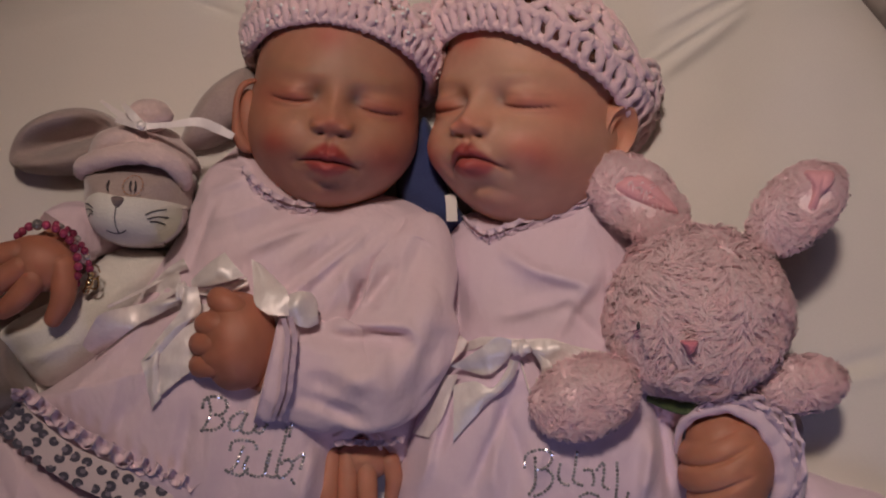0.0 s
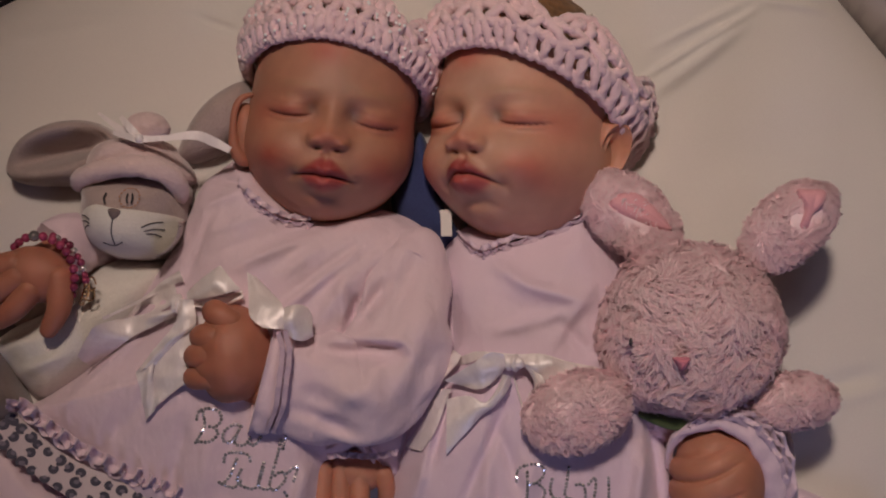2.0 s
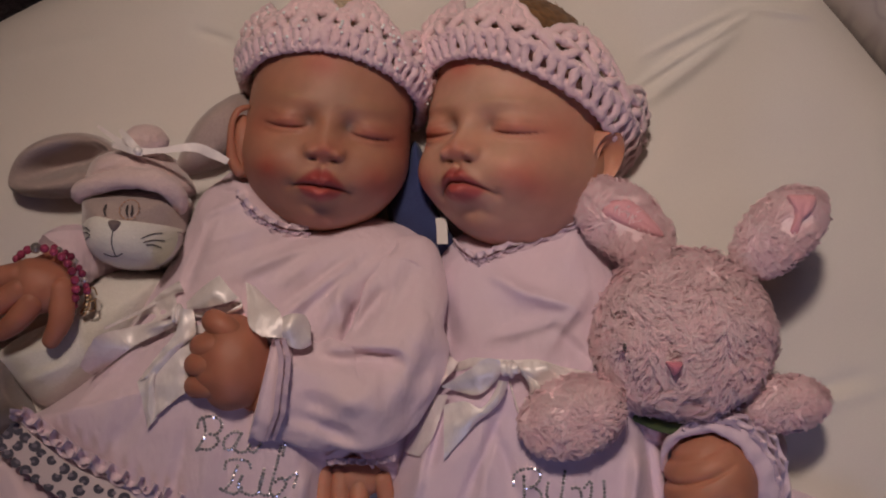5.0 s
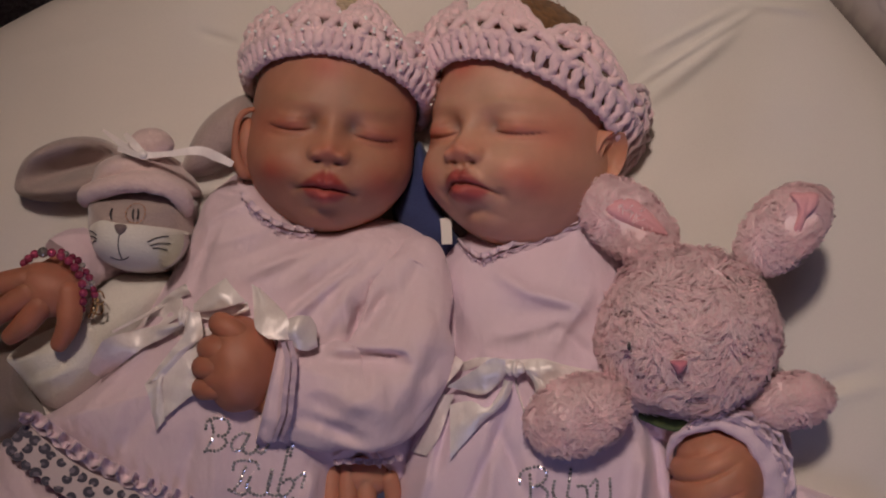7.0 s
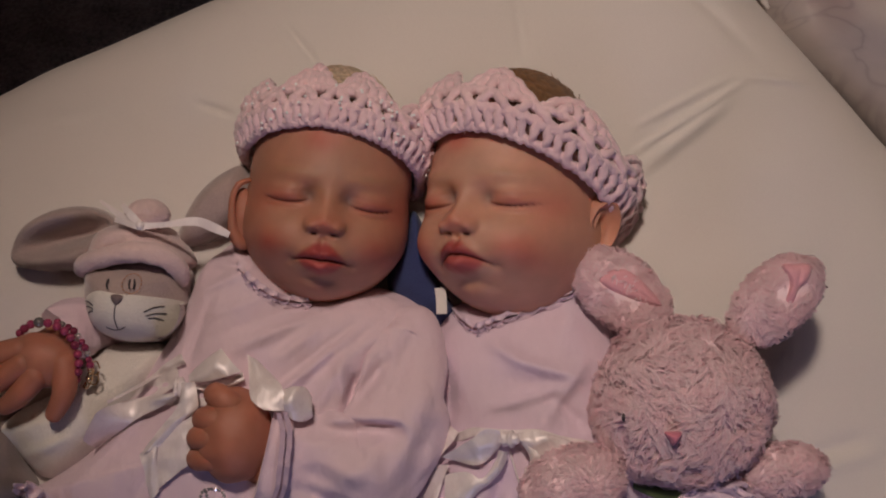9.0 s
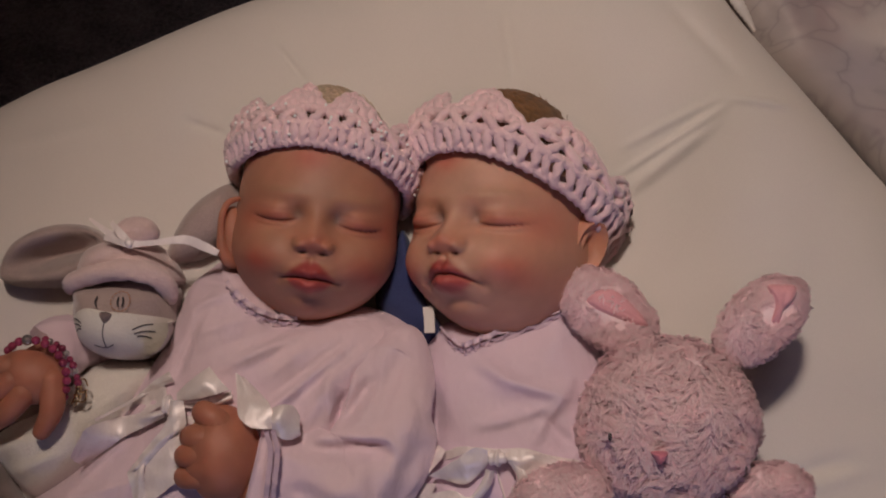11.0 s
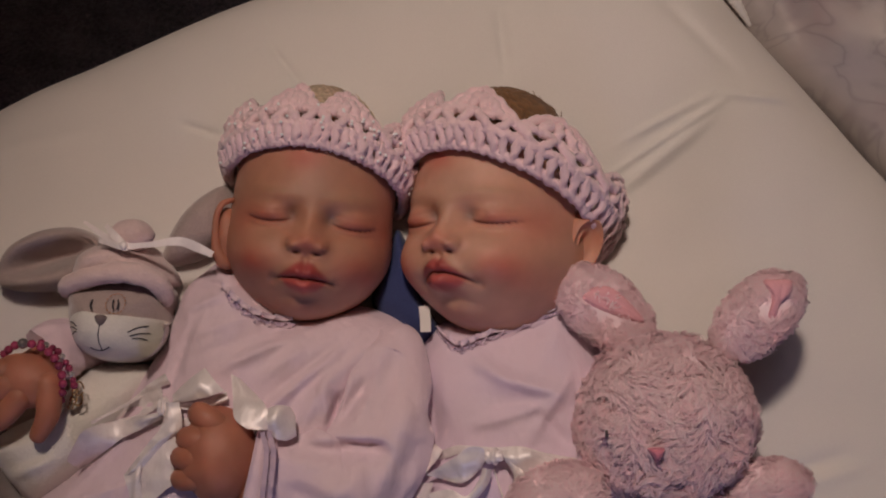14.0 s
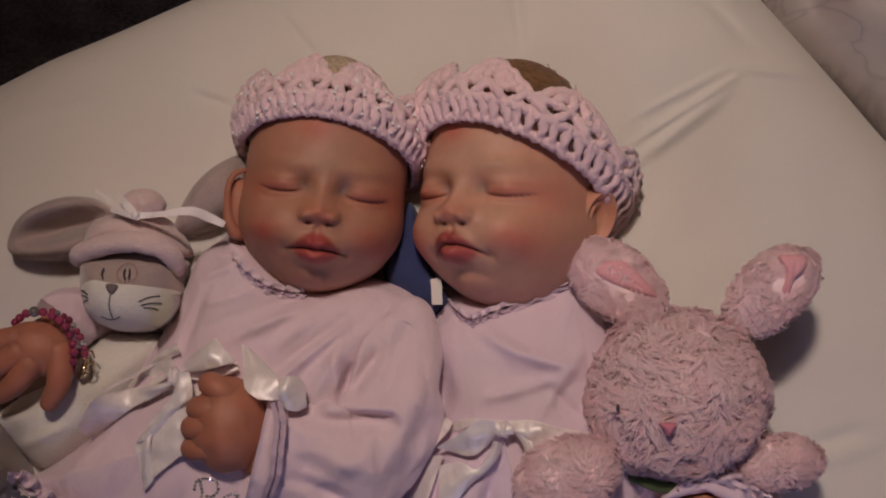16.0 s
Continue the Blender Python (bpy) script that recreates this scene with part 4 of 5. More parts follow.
lift_a = top_of(bod)


def collar(pts, lift, waves, stuff):
    """Gathered neck edge lying on the bodice, lilac edge over a pink fall."""
    on = [(x, y, lift(x, y)) for x, y, w in pts]
    ruffle([(x, y + 0.0035, w + 0.0022) for x, y, w in on], 0.0036, waves * 0.8, 0.0013, stuff, dress, "collar")
    ruffle([(x, y, w + 0.0012) for x, y, w in on], 0.0026, waves, 0.0019, FRILL, dress, "collar", "gathered lilac collar edge")
    ruffle([(x, y - 0.0030, w + 0.0002) for x, y, w in on], 0.0034, waves * 0.7, 0.0014, stuff, dress, "collar")


collar(((-0.1273, 0.0481, 0), (-0.1208, 0.0407, 0), (-0.1127, 0.0334, 0), (-0.1035, 0.0275, 0), (-0.0925, 0.0240, 0), (-0.0800, 0.0228, 0)), lift_a, 8, PINK)
# waist ribbon and bow
waist = [(-0.1687, -0.0363, 0.0600), (-0.1259, -0.0370, 0.0660), (-0.0911, -0.0462, 0.0680), (-0.0605, -0.0546, 0.0620)]
shape("waist_ribbon", *band([(x, y, lift_a(x, y) + 0.0012) for x, y, w in waist], 0.005, 0.0008, 40), SATIN, dress)
bow = knot((-0.1590, -0.0265, lift_a(-0.159, -0.0265) + 0.011), (0.0042, 0.0062, 0.0036), dress)
ribbon("loop", [(-0.1193, -0.0170, 0.006), (-0.1293, -0.0212, 0.006), (-0.1421, -0.0236, 0.006), (-0.1522, -0.0247, 0.006)], [(-0.1182, -0.0223, 0.006), (-0.1275, -0.0261, 0.006), (-0.1384, -0.0285, 0.006), (-0.1514, -0.0275, 0.006)], lift_a, bow, 0.001, 1)
ribbon("loop", [(-0.1543, -0.0190, 0.008), (-0.1462, -0.0118, 0.011), (-0.1392, -0.0065, 0.013), (-0.1325, -0.0020, 0.011)], [(-0.1529, -0.0238, 0.010), (-0.1404, -0.0221, 0.015), (-0.1282, -0.0192, 0.017), (-0.1196, -0.0163, 0.013)], lift_a, bow, 0.003, 2)
ribbon("loop", [(-0.1605, -0.0057, 0.009), (-0.1719, -0.0122, 0.010), (-0.1866, -0.0234, 0.010), (-0.2052, -0.0345, 0.007)], [(-0.1573, -0.0125, 0.005), (-0.1647, -0.0147, 0.006), (-0.1782, -0.0217, 0.006), (-0.2052, -0.0366, 0.004)], lift_a, bow, 0.001, 3)
ribbon("loop", [(-0.1639, -0.0143, 0.006), (-0.1765, -0.0200, 0.005), (-0.1889, -0.0265, 0.005), (-0.2005, -0.0380, 0.005)], [(-0.1607, -0.0248, 0.006), (-0.1680, -0.0289, 0.004), (-0.1773, -0.0334, 0.003), (-0.1978, -0.0395, 0.003)], lift_a, bow, -0.003, 4)
ribbon("tail", [(-0.1634, -0.0295, 0.010), (-0.1753, -0.0318, 0.012), (-0.1923, -0.0348, 0.010), (-0.2080, -0.0393, 0.008), (-0.2150, -0.0469, 0.006), (-0.2213, -0.0590, 0.004)], [(-0.1614, -0.0338, 0.008), (-0.1746, -0.0401, 0.007), (-0.1881, -0.0464, 0.005), (-0.2008, -0.0548, 0.004), (-0.2113, -0.0617, 0.004), (-0.2214, -0.0681, 0.003)], lift_a, bow, 0.002, 5)
ribbon("tail", [(-0.1575, -0.0230, 0.014), (-0.1594, -0.0369, 0.013), (-0.1722, -0.0526, 0.011), (-0.1851, -0.0687, 0.007)], [(-0.1488, -0.0230, 0.012), (-0.1470, -0.0390, 0.012), (-0.1575, -0.0476, 0.010), (-0.1731, -0.0639, 0.008)], lift_a, bow, 0.002, 6)
ribbon("tail", [(-0.1851, -0.0684, 0.007), (-0.1824, -0.0773, 0.006), (-0.1809, -0.0882, 0.005), (-0.1789, -0.0981, 0.004)], [(-0.1719, -0.0568, 0.010), (-0.1737, -0.0673, 0.009), (-0.1736, -0.0793, 0.007), (-0.1725, -0.0912, 0.004)], lift_a, bow, 0.001, 7)
ribbon("tail", [(-0.1708, -0.0529, 0.007), (-0.1730, -0.0630, 0.007), (-0.1745, -0.0769, 0.006), (-0.1724, -0.0894, 0.004)], [(-0.1481, -0.0399, 0.010), (-0.1480, -0.0538, 0.010), (-0.1497, -0.0708, 0.008), (-0.1573, -0.0770, 0.006)], lift_a, bow, 0.001, 8)
ribbon("tail", [(-0.1166, -0.0061, 0.005), (-0.1148, -0.0188, 0.012), (-0.1123, -0.0323, 0.020), (-0.1035, -0.0390, 0.024)], [(-0.1113, -0.0090, 0.005), (-0.1002, -0.0190, 0.012), (-0.0925, -0.0264, 0.018), (-0.0910, -0.0400, 0.022)], lift_a, bow, 0.002, 9)
ribbon("loop", [(-0.0921, -0.0271, 0.016), (-0.0852, -0.0250, 0.021), (-0.0786, -0.0266, 0.018), (-0.0754, -0.0332, 0.012)], [(-0.0914, -0.0407, 0.022), (-0.0871, -0.0454, 0.020), (-0.0807, -0.0472, 0.016), (-0.0748, -0.0448, 0.012)], lift_a, bow, 0.004, 10)
# lettering, two lines of script in small stones
L1 = [[(-0.1545, -0.0990, 0.0000), (-0.1530, -0.1084, 0.0000), (-0.1571, -0.1166, 0.0000), (-0.1598, -0.1204, 0.0000)], [(-0.1586, -0.1046, 0.0000), (-0.1564, -0.0986, 0.0000), (-0.1496, -0.0971, 0.0000), (-0.1433, -0.0994, 0.0000), (-0.1425, -0.1054, 0.0000), (-0.1470, -0.1095, 0.0000), (-0.1508, -0.1084, 0.0000)], [(-0.1470, -0.1095, 0.0000), (-0.1444, -0.1140, 0.0000), (-0.1500, -0.1189, 0.0000), (-0.1583, -0.1189, 0.0000)],
      [(-0.1290, -0.1091, 0.0000), (-0.1335, -0.1076, 0.0000), (-0.1403, -0.1121, 0.0000), (-0.1410, -0.1185, 0.0000), (-0.1365, -0.1196, 0.0000), (-0.1320, -0.1140, 0.0000), (-0.1290, -0.1084, 0.0000)], [(-0.1313, -0.1129, 0.0000), (-0.1335, -0.1204, 0.0000), (-0.1268, -0.1211, 0.0000), (-0.1223, -0.1151, 0.0000)], [(-0.1234, -0.1204, 0.0000), (-0.1200, -0.1211, 0.0000), (-0.1148, -0.1140, 0.0000)]]
L2 = [[(-0.1410, -0.1331, 0.0000), (-0.1395, -0.1279, 0.0000), (-0.1320, -0.1264, 0.0000), (-0.1245, -0.1279, 0.0000), (-0.1230, -0.1328, 0.0000)], [(-0.1320, -0.1309, 0.0000), (-0.1350, -0.1376, 0.0000), (-0.1373, -0.1429, 0.0000), (-0.1425, -0.1481, 0.0000), (-0.1448, -0.1451, 0.0000)], [(-0.1425, -0.1481, 0.0000), (-0.1346, -0.1504, 0.0000), (-0.1290, -0.1451, 0.0000)], [(-0.1290, -0.1376, 0.0000), (-0.1320, -0.1459, 0.0000), (-0.1253, -0.1504, 0.0000), (-0.1185, -0.1489, 0.0000), (-0.1140, -0.1346, 0.0000)],
      [(-0.1140, -0.1328, 0.0000), (-0.1178, -0.1466, 0.0000), (-0.1148, -0.1508, 0.0000), (-0.1095, -0.1504, 0.0000)], [(-0.1028, -0.1178, 0.0000), (-0.1058, -0.1309, 0.0000), (-0.1103, -0.1478, 0.0000), (-0.1065, -0.1515, 0.0000), (-0.0998, -0.1440, 0.0000), (-0.1028, -0.1391, 0.0000), (-0.1080, -0.1429, 0.0000)], [(-0.0998, -0.1159, 0.0000), (-0.1020, -0.1253, 0.0000)], [(-0.0990, -0.1403, 0.0000), (-0.0923, -0.1361, 0.0000), (-0.0945, -0.1459, 0.0000)], [(-0.1005, -0.1534, 0.0000), (-0.0983, -0.1571, 0.0000)]]
K = (0.8538 - 0.06) / 0.8538
shrink = lambda strokes: [[(x * K, y * K, 0) for x, y, w in s] for s in strokes]
stones(shrink(L1 + L2), dress, lift_a)
# ruffle and spotted band along the hem
hem = [(x, y, max(0.052, lift_a(x, y))) for x, y in ((-0.2657, -0.0897), (-0.2589, -0.0944), (-0.2446, -0.1061), (-0.2303, -0.1166), (-0.2149, -0.1247), (-0.1991, -0.1328), (-0.1834, -0.1394), (-0.1705, -0.1446), (-0.1560, -0.1500))]
ruffle([(x, y, w + 0.001) for x, y, w in hem], 0.0085, 13, 0.0046, PINK, dress, "hem_ruffle", "gathered pink hem ruffle", 300)
ruffle([(x - 0.002, y - 0.003, w - 0.003) for x, y, w in hem], 0.0065, 11, 0.0040, PINK, dress, "hem_ruffle", "", 300)
bl2 = [(x, y, max(0.046, lift_a(x, y) + 0.0015)) for x, y in ((-0.2720, -0.1020), (-0.2680, -0.1070), (-0.2566, -0.1177), (-0.2436, -0.1284), (-0.2277, -0.1380), (-0.2093, -0.1458), (-0.1908, -0.1529), (-0.1700, -0.1600))]
sb = shape("spotted_band", *band(bl2, [0.019, 0.020, 0.021, 0.022, 0.023, 0.024], 0.002, 60, curl=0.08), LEOPARD, dress, "pale grey band with dark animal print")
lift_s = top_of(sb)
rng = random.Random(11)
cb = spline(bl2, 60)
for i in range(3, 58, 4):
    d = cb[min(i + 1, 59)] - cb[i - 1]
    d = d / np.linalg.norm(d)
    s = np.array((-d[1], d[0], 0))
    for q in (-0.0085, -0.0012, 0.0065):
        if (i // 4) % 2 and q == -0.0012:
            continue
        p = cb[i] + s * (q + rng.uniform(-0.0012, 0.0012)) + d * rng.uniform(-0.001, 0.001)
        a0, span, R = rng.uniform(0, 6.3), rng.uniform(3.6, 5.4), rng.uniform(0.0021, 0.0032)
        h = lift_s(p[0], p[1]) + 0.0004
        arc = [(p[0] + R * math.cos(a0 + span * t / 6), p[1] + R * 0.85 * math.sin(a0 + span * t / 6), h) for t in range(7)]
        shape("print_ring", *band(arc, [0.0016, 0.0028, 0.0018], 0.0004, 14), SPOT, dress)
        shape("print_spot", *puff([(p[0] + R * 0.8 * math.cos(t * 1.05), p[1] + R * 0.7 * math.sin(t * 1.05), 0) for t in range(6)], h - 0.0003, h, 12, 3, 2, None, None, 0.0002), SPOTIN, dress)
shape("under_skirt", *puff([(-0.2945, -0.1082, 0.0300), (-0.2620, -0.1299, 0.0300), (-0.2330, -0.1516, 0.0300), (-0.1896, -0.1733, 0.0300), (-0.1896, -0.2167, 0.0300), (-0.2620, -0.2023, 0.0300), (-0.3054, -0.1588, 0.0300)], 0.0, 0.046, 70, 18, 3.0, None, folds(((-0.2865, -0.1346, 0.0000), (-0.2678, -0.1721, 0.0000), 0.005, -0.003))), PINK, dress)

# dress of the brown-haired doll
dress = thing("dress", "pale lilac-pink jersey doll dress with satin waist bow and rhinestones", "dress", group="doll dresses")
body_b = [(0.0021, 0.0039, 0.0500), (0.0162, 0.0233, 0.0500), (0.0410, 0.0286, 0.0500), (0.0727, 0.0339, 0.0500), (0.0987, 0.0432, 0.0400), (0.1201, 0.0147, 0.0400), (0.1344, -0.0282, 0.0400), (0.1415, -0.0711, 0.0400), (0.1523, -0.1069, 0.0400), (0.1612, -0.1569, 0.0400), (0.1433, -0.2095, 0.0300), (0.0601, -0.2204, 0.0300), (-0.0123, -0.2095, 0.0300), (-0.0338, -0.1651, 0.0350), (-0.0247, -0.1212, 0.0400), (-0.0121, -0.0885, 0.0450), (-0.0032, -0.0561, 0.0500), (0.0021, -0.0279, 0.0500)]
rel_b = folds(((0.0380, -0.0980), (0.0560, -0.1500), 0.006, -0.003), ((0.0300, -0.1000), (0.0330, -0.1600), 0.006, 0.0025), ((0.0340, -0.0017), (0.0605, -0.0150), 0.006, 0.0022), ((0.0520, -0.0110), (0.0944, -0.0254), 0.006, 0.0026), ((0.0335, 0.0056, 0.0600), (0.0561, -0.0136, 0.0600), 0.007, 0.0025), ((0.0509, -0.0136, 0.0600), (0.0962, -0.0206, 0.0600), 0.008, 0.003), ((0.0300, -0.0206, 0.0600), (0.0753, -0.0345, 0.0600), 0.012, -0.002), ((0.0180, -0.1479, 0.0500), (0.0427, -0.0879, 0.0500), 0.006, -0.0045), ((-0.0138, -0.1479, 0.0500), (0.0021, -0.0914, 0.0500), 0.006, 0.005), ((-0.0049, -0.1267, 0.0500), (0.0092, -0.0844, 0.0500), 0.005, -0.004), ((0.0335, -0.0415, 0.0600), (0.0893, -0.0275, 0.0600), 0.006, 0.003),
              ((0.0753, -0.0345, 0.0600), (0.0962, -0.0554, 0.0600), 0.006, -0.003), ((0.0108, -0.0554, 0.0600), (0.0108, -0.0136, 0.0600), 0.005, -0.003), ((0.0701, -0.0519, 0.0600), (0.0962, -0.0136, 0.0600), 0.006, 0.003), ((0.1239, -0.1550, 0.0500), (0.1292, -0.1126, 0.0500), 0.007, 0.007), ((0.1433, -0.1550, 0.0500), (0.1363, -0.1020, 0.0500), 0.006, -0.006), ((0.0410, -0.1903, 0.0500), (0.0621, -0.1126, 0.0500), 0.010, 0.004))
bod = shape("dress_body", *puff(body_b, 0.008, 0.066, 260, 90, 3.0, (0.0533, -0.0879, 0.0500), rel_b), LILAC, dress)
lift_b = top_of(bod)
collar(((0.0120, 0.0177, 0), (0.0184, 0.0103, 0), (0.0266, 0.0052, 0), (0.0335, 0.0066, 0), (0.0401, 0.0091, 0), (0.0515, 0.0130, 0), (0.0700, 0.0186, 0), (0.0883, 0.0265, 0), (0.0955, 0.0316, 0)), lift_b, 11, LILAC)
shape("sleeve", *tube([(0.1084, 0.0077, 0.0200), (0.1643, -0.0438, 0.0150), (0.1981, -0.0912, 0.0200), (0.2055, -0.1208, 0.0300), (0.1969, -0.1319, 0.0400)], [0.0209, 0.0251, 0.0251, 0.0251, 0.0265], 44, 60, 0.55, relief=wrinkled, blunt=False), LILAC, dress)
ring = [(0.1487, -0.1283, 0.0400), (0.1472, -0.1121, 0.0540), (0.1561, -0.1006, 0.0640), (0.1746, -0.0963, 0.0680), (0.1928, -0.1040, 0.0670), (0.2063, -0.1212, 0.0630), (0.2117, -0.1431, 0.0570), (0.2069, -0.1638, 0.0500)]
shape("cuff", *tube(ring, [0.0021, 0.0028, 0.0038, 0.0049, 0.0063, 0.0066, 0.0063, 0.0049], 20, 110, 0.8, relief=lambda t, a: 0.10 * math.sin(t * 40 + a * 2) + 0.10 * math.sin(t * 9 + a * 3) + 0.05 * math.sin(t * 71)), LILAC, dress)
for k, dx in enumerate((0.003, 0.0065)):
    ruffle([(x + dx, y + dx * 0.5, w + 0.003 - 0.004 * k) for x, y, w in ring[2:]], 0.0036, 5, 0.0011, FRILL, dress, "cuff_ruffle")
edge = [(0.1560, -0.1010, 0.066), (0.1651, -0.0950, 0.070), (0.1829, -0.0928, 0.072), (0.1972, -0.1008, 0.071), (0.2078, -0.1153, 0.068), (0.2145, -0.1337, 0.062), (0.2130, -0.1560, 0.055)]
for k, g in enumerate((0.0, 0.0045, 0.0085)):
    ruffle([(x + g * 0.8, y + g * 0.5, w - g * 0.7) for x, y, w in edge], 0.0036, 9 - k, 0.0018, (LILAC, FRILL, LILAC)[k], dress, "cuff_ruffle")
shape("cuff_band", *puff([(0.2048, -0.1065, 0.0000), (0.2198, -0.1103, 0.0000), (0.2333, -0.1309, 0.0000), (0.2333, -0.1571, 0.0000), (0.2265, -0.1796, 0.0000), (0.2160, -0.1796, 0.0000), (0.2123, -0.1346, 0.0000)], 0.01, 0.05, 60, 12, 2.4, None, folds(((0.2104, -0.1121, 0.0000), (0.2310, -0.1459, 0.0000), 0.004, 0.004))), LILAC, dress)
shape("sleeve", *tube([(0.0094, -0.0213, 0.0300), (-0.0161, -0.0875, 0.0200), (-0.0379, -0.1199, 0.0240), (-0.0467, -0.1270, 0.0300)], [0.0174, 0.0209, 0.0209, 0.0202], 40, 30, 0.5, relief=wrinkled, blunt=False), LILAC, dress)
ruffle([(-0.0687, -0.1235, 0.0480), (-0.0542, -0.1222, 0.0520), (-0.0401, -0.1229, 0.0520), (-0.0244, -0.1204, 0.0500)], 0.004, 7, 0.0015, FRILL, dress, "cuff_ruffle")
wl = [(0.0020, -0.0640), (0.0167, -0.0598), (0.0242, -0.0569), (0.0329, -0.0567), (0.0488, -0.0578), (0.0648, -0.0575), (0.0800, -0.0620), (0.1000, -0.0660)]
shape("waist_ribbon", *band([(x, y, lift_b(x, y) + 0.002) for x, y in wl], 0.0055, 0.0008, 50), SATIN, dress)
bow = knot((0.0471, -0.0598, lift_b(0.0471, -0.0598) + 0.010), (0.0060, 0.0050, 0.0040), dress)
ribbon("loop", [(-0.0069, -0.0707, 0.006), (-0.0010, -0.0622, 0.009), (0.0064, -0.0550, 0.008), (0.0111, -0.0539, 0.006)], [(0.0018, -0.0756, 0.010), (0.0069, -0.0684, 0.013), (0.0123, -0.0621, 0.011), (0.0153, -0.0567, 0.007)], lift_b, bow, 0.002, 1)
ribbon("loop", [(0.0409, -0.0546, 0.013), (0.0325, -0.0533, 0.016), (0.0213, -0.0609, 0.017), (0.0047, -0.0724, 0.014)], [(0.0425, -0.0628, 0.008), (0.0368, -0.0703, 0.007), (0.0298, -0.0757, 0.006), (0.0239, -0.0771, 0.005)], lift_b, bow, 0.001, 2)
ribbon("loop", [(0.0522, -0.0563, 0.011), (0.0597, -0.0547, 0.014), (0.0693, -0.0560, 0.012), (0.0827, -0.0608, 0.008)], [(0.0543, -0.0634, 0.010), (0.0624, -0.0698, 0.009), (0.0711, -0.0691, 0.010), (0.0927, -0.0671, 0.008)], lift_b, bow, 0.003, 3)
ribbon("loop", [(0.0545, -0.0625, 0.012), (0.0590, -0.0709, 0.012), (0.0584, -0.0782, 0.009), (0.0571, -0.0842, 0.006)], [(0.0583, -0.0610, 0.013), (0.0659, -0.0705, 0.013), (0.0623, -0.0747, 0.009), (0.0582, -0.0842, 0.006)], lift_b, bow, 0.001, 4)
ribbon("tail", [(0.0403, -0.0669, 0.009), (0.0374, -0.0750, 0.009), (0.0296, -0.0843, 0.008), (0.0195, -0.0805, 0.010), (0.0064, -0.0837, 0.012)], [(0.0459, -0.0679, 0.009), (0.0437, -0.0768, 0.008), (0.0360, -0.0866, 0.006), (0.0261, -0.0949, 0.005), (0.0064, -0.1178, 0.004)], lift_b, bow, 0.003, 5)
ribbon("tail", [(0.0014, -0.0783, 0.008), (-0.0038, -0.0905, 0.006), (-0.0105, -0.1026, 0.005), (-0.0197, -0.1171, 0.004)], [(0.0094, -0.0774, 0.007), (0.0049, -0.0899, 0.005), (-0.0010, -0.1054, 0.004), (-0.0091, -0.1174, 0.003)], lift_b, bow, 0.002, 6)
shape("cord", *tube([(x, y, lift_b(x, y) + 0.0015) for x, y in ((0.0475, -0.0688), (0.0509, -0.0809), (0.0547, -0.0919), (0.0565, -0.0898), (0.0573, -0.0792))], [0.0007, 0.0007], 8, 40), SATIN, bow)
B1 = [[(0.0540, -0.1444, 0.0000), (0.0544, -0.1376, 0.0000), (0.0578, -0.1335, 0.0000), (0.0653, -0.1316, 0.0000), (0.0713, -0.1346, 0.0000), (0.0709, -0.1403, 0.0000), (0.0668, -0.1440, 0.0000), (0.0623, -0.1448, 0.0000)], [(0.0604, -0.1369, 0.0000), (0.0608, -0.1466, 0.0000), (0.0604, -0.1553, 0.0000), (0.0570, -0.1609, 0.0000), (0.0551, -0.1601, 0.0000)], [(0.0668, -0.1440, 0.0000), (0.0724, -0.1496, 0.0000), (0.0709, -0.1564, 0.0000), (0.0649, -0.1616, 0.0000), (0.0585, -0.1631, 0.0000)],
      [(0.0773, -0.1421, 0.0000), (0.0761, -0.1496, 0.0000), (0.0788, -0.1549, 0.0000), (0.0833, -0.1560, 0.0000)], [(0.0885, -0.1346, 0.0000), (0.0870, -0.1459, 0.0000), (0.0863, -0.1534, 0.0000), (0.0923, -0.1564, 0.0000)], [(0.0934, -0.1459, 0.0000), (0.0979, -0.1459, 0.0000), (0.0998, -0.1519, 0.0000), (0.0990, -0.1564, 0.0000)], [(0.1016, -0.1455, 0.0000), (0.1058, -0.1414, 0.0000), (0.1065, -0.1478, 0.0000), (0.1058, -0.1564, 0.0000), (0.1110, -0.1594, 0.0000)],
      [(0.1151, -0.1414, 0.0000), (0.1155, -0.1534, 0.0000), (0.1148, -0.1646, 0.0000), (0.1163, -0.1729, 0.0000)], [(0.0908, -0.1639, 0.0000), (0.0960, -0.1616, 0.0000), (0.1028, -0.1639, 0.0000), (0.1043, -0.1691, 0.0000)], [(0.1230, -0.1624, 0.0000), (0.1215, -0.1684, 0.0000)]]
stones(shrink(B1), dress, lift_b)
shape("hem_fold", *puff([(0.2310, -0.1459, 0.0000), (0.2610, -0.1534, 0.0000), (0.2940, -0.1646, 0.0000), (0.3060, -0.1946, 0.0000), (0.2385, -0.2021, 0.0000), (0.2160, -0.1721, 0.0000)], 0.005, 0.028, 50, 12, 2.5), LILAC, dress)

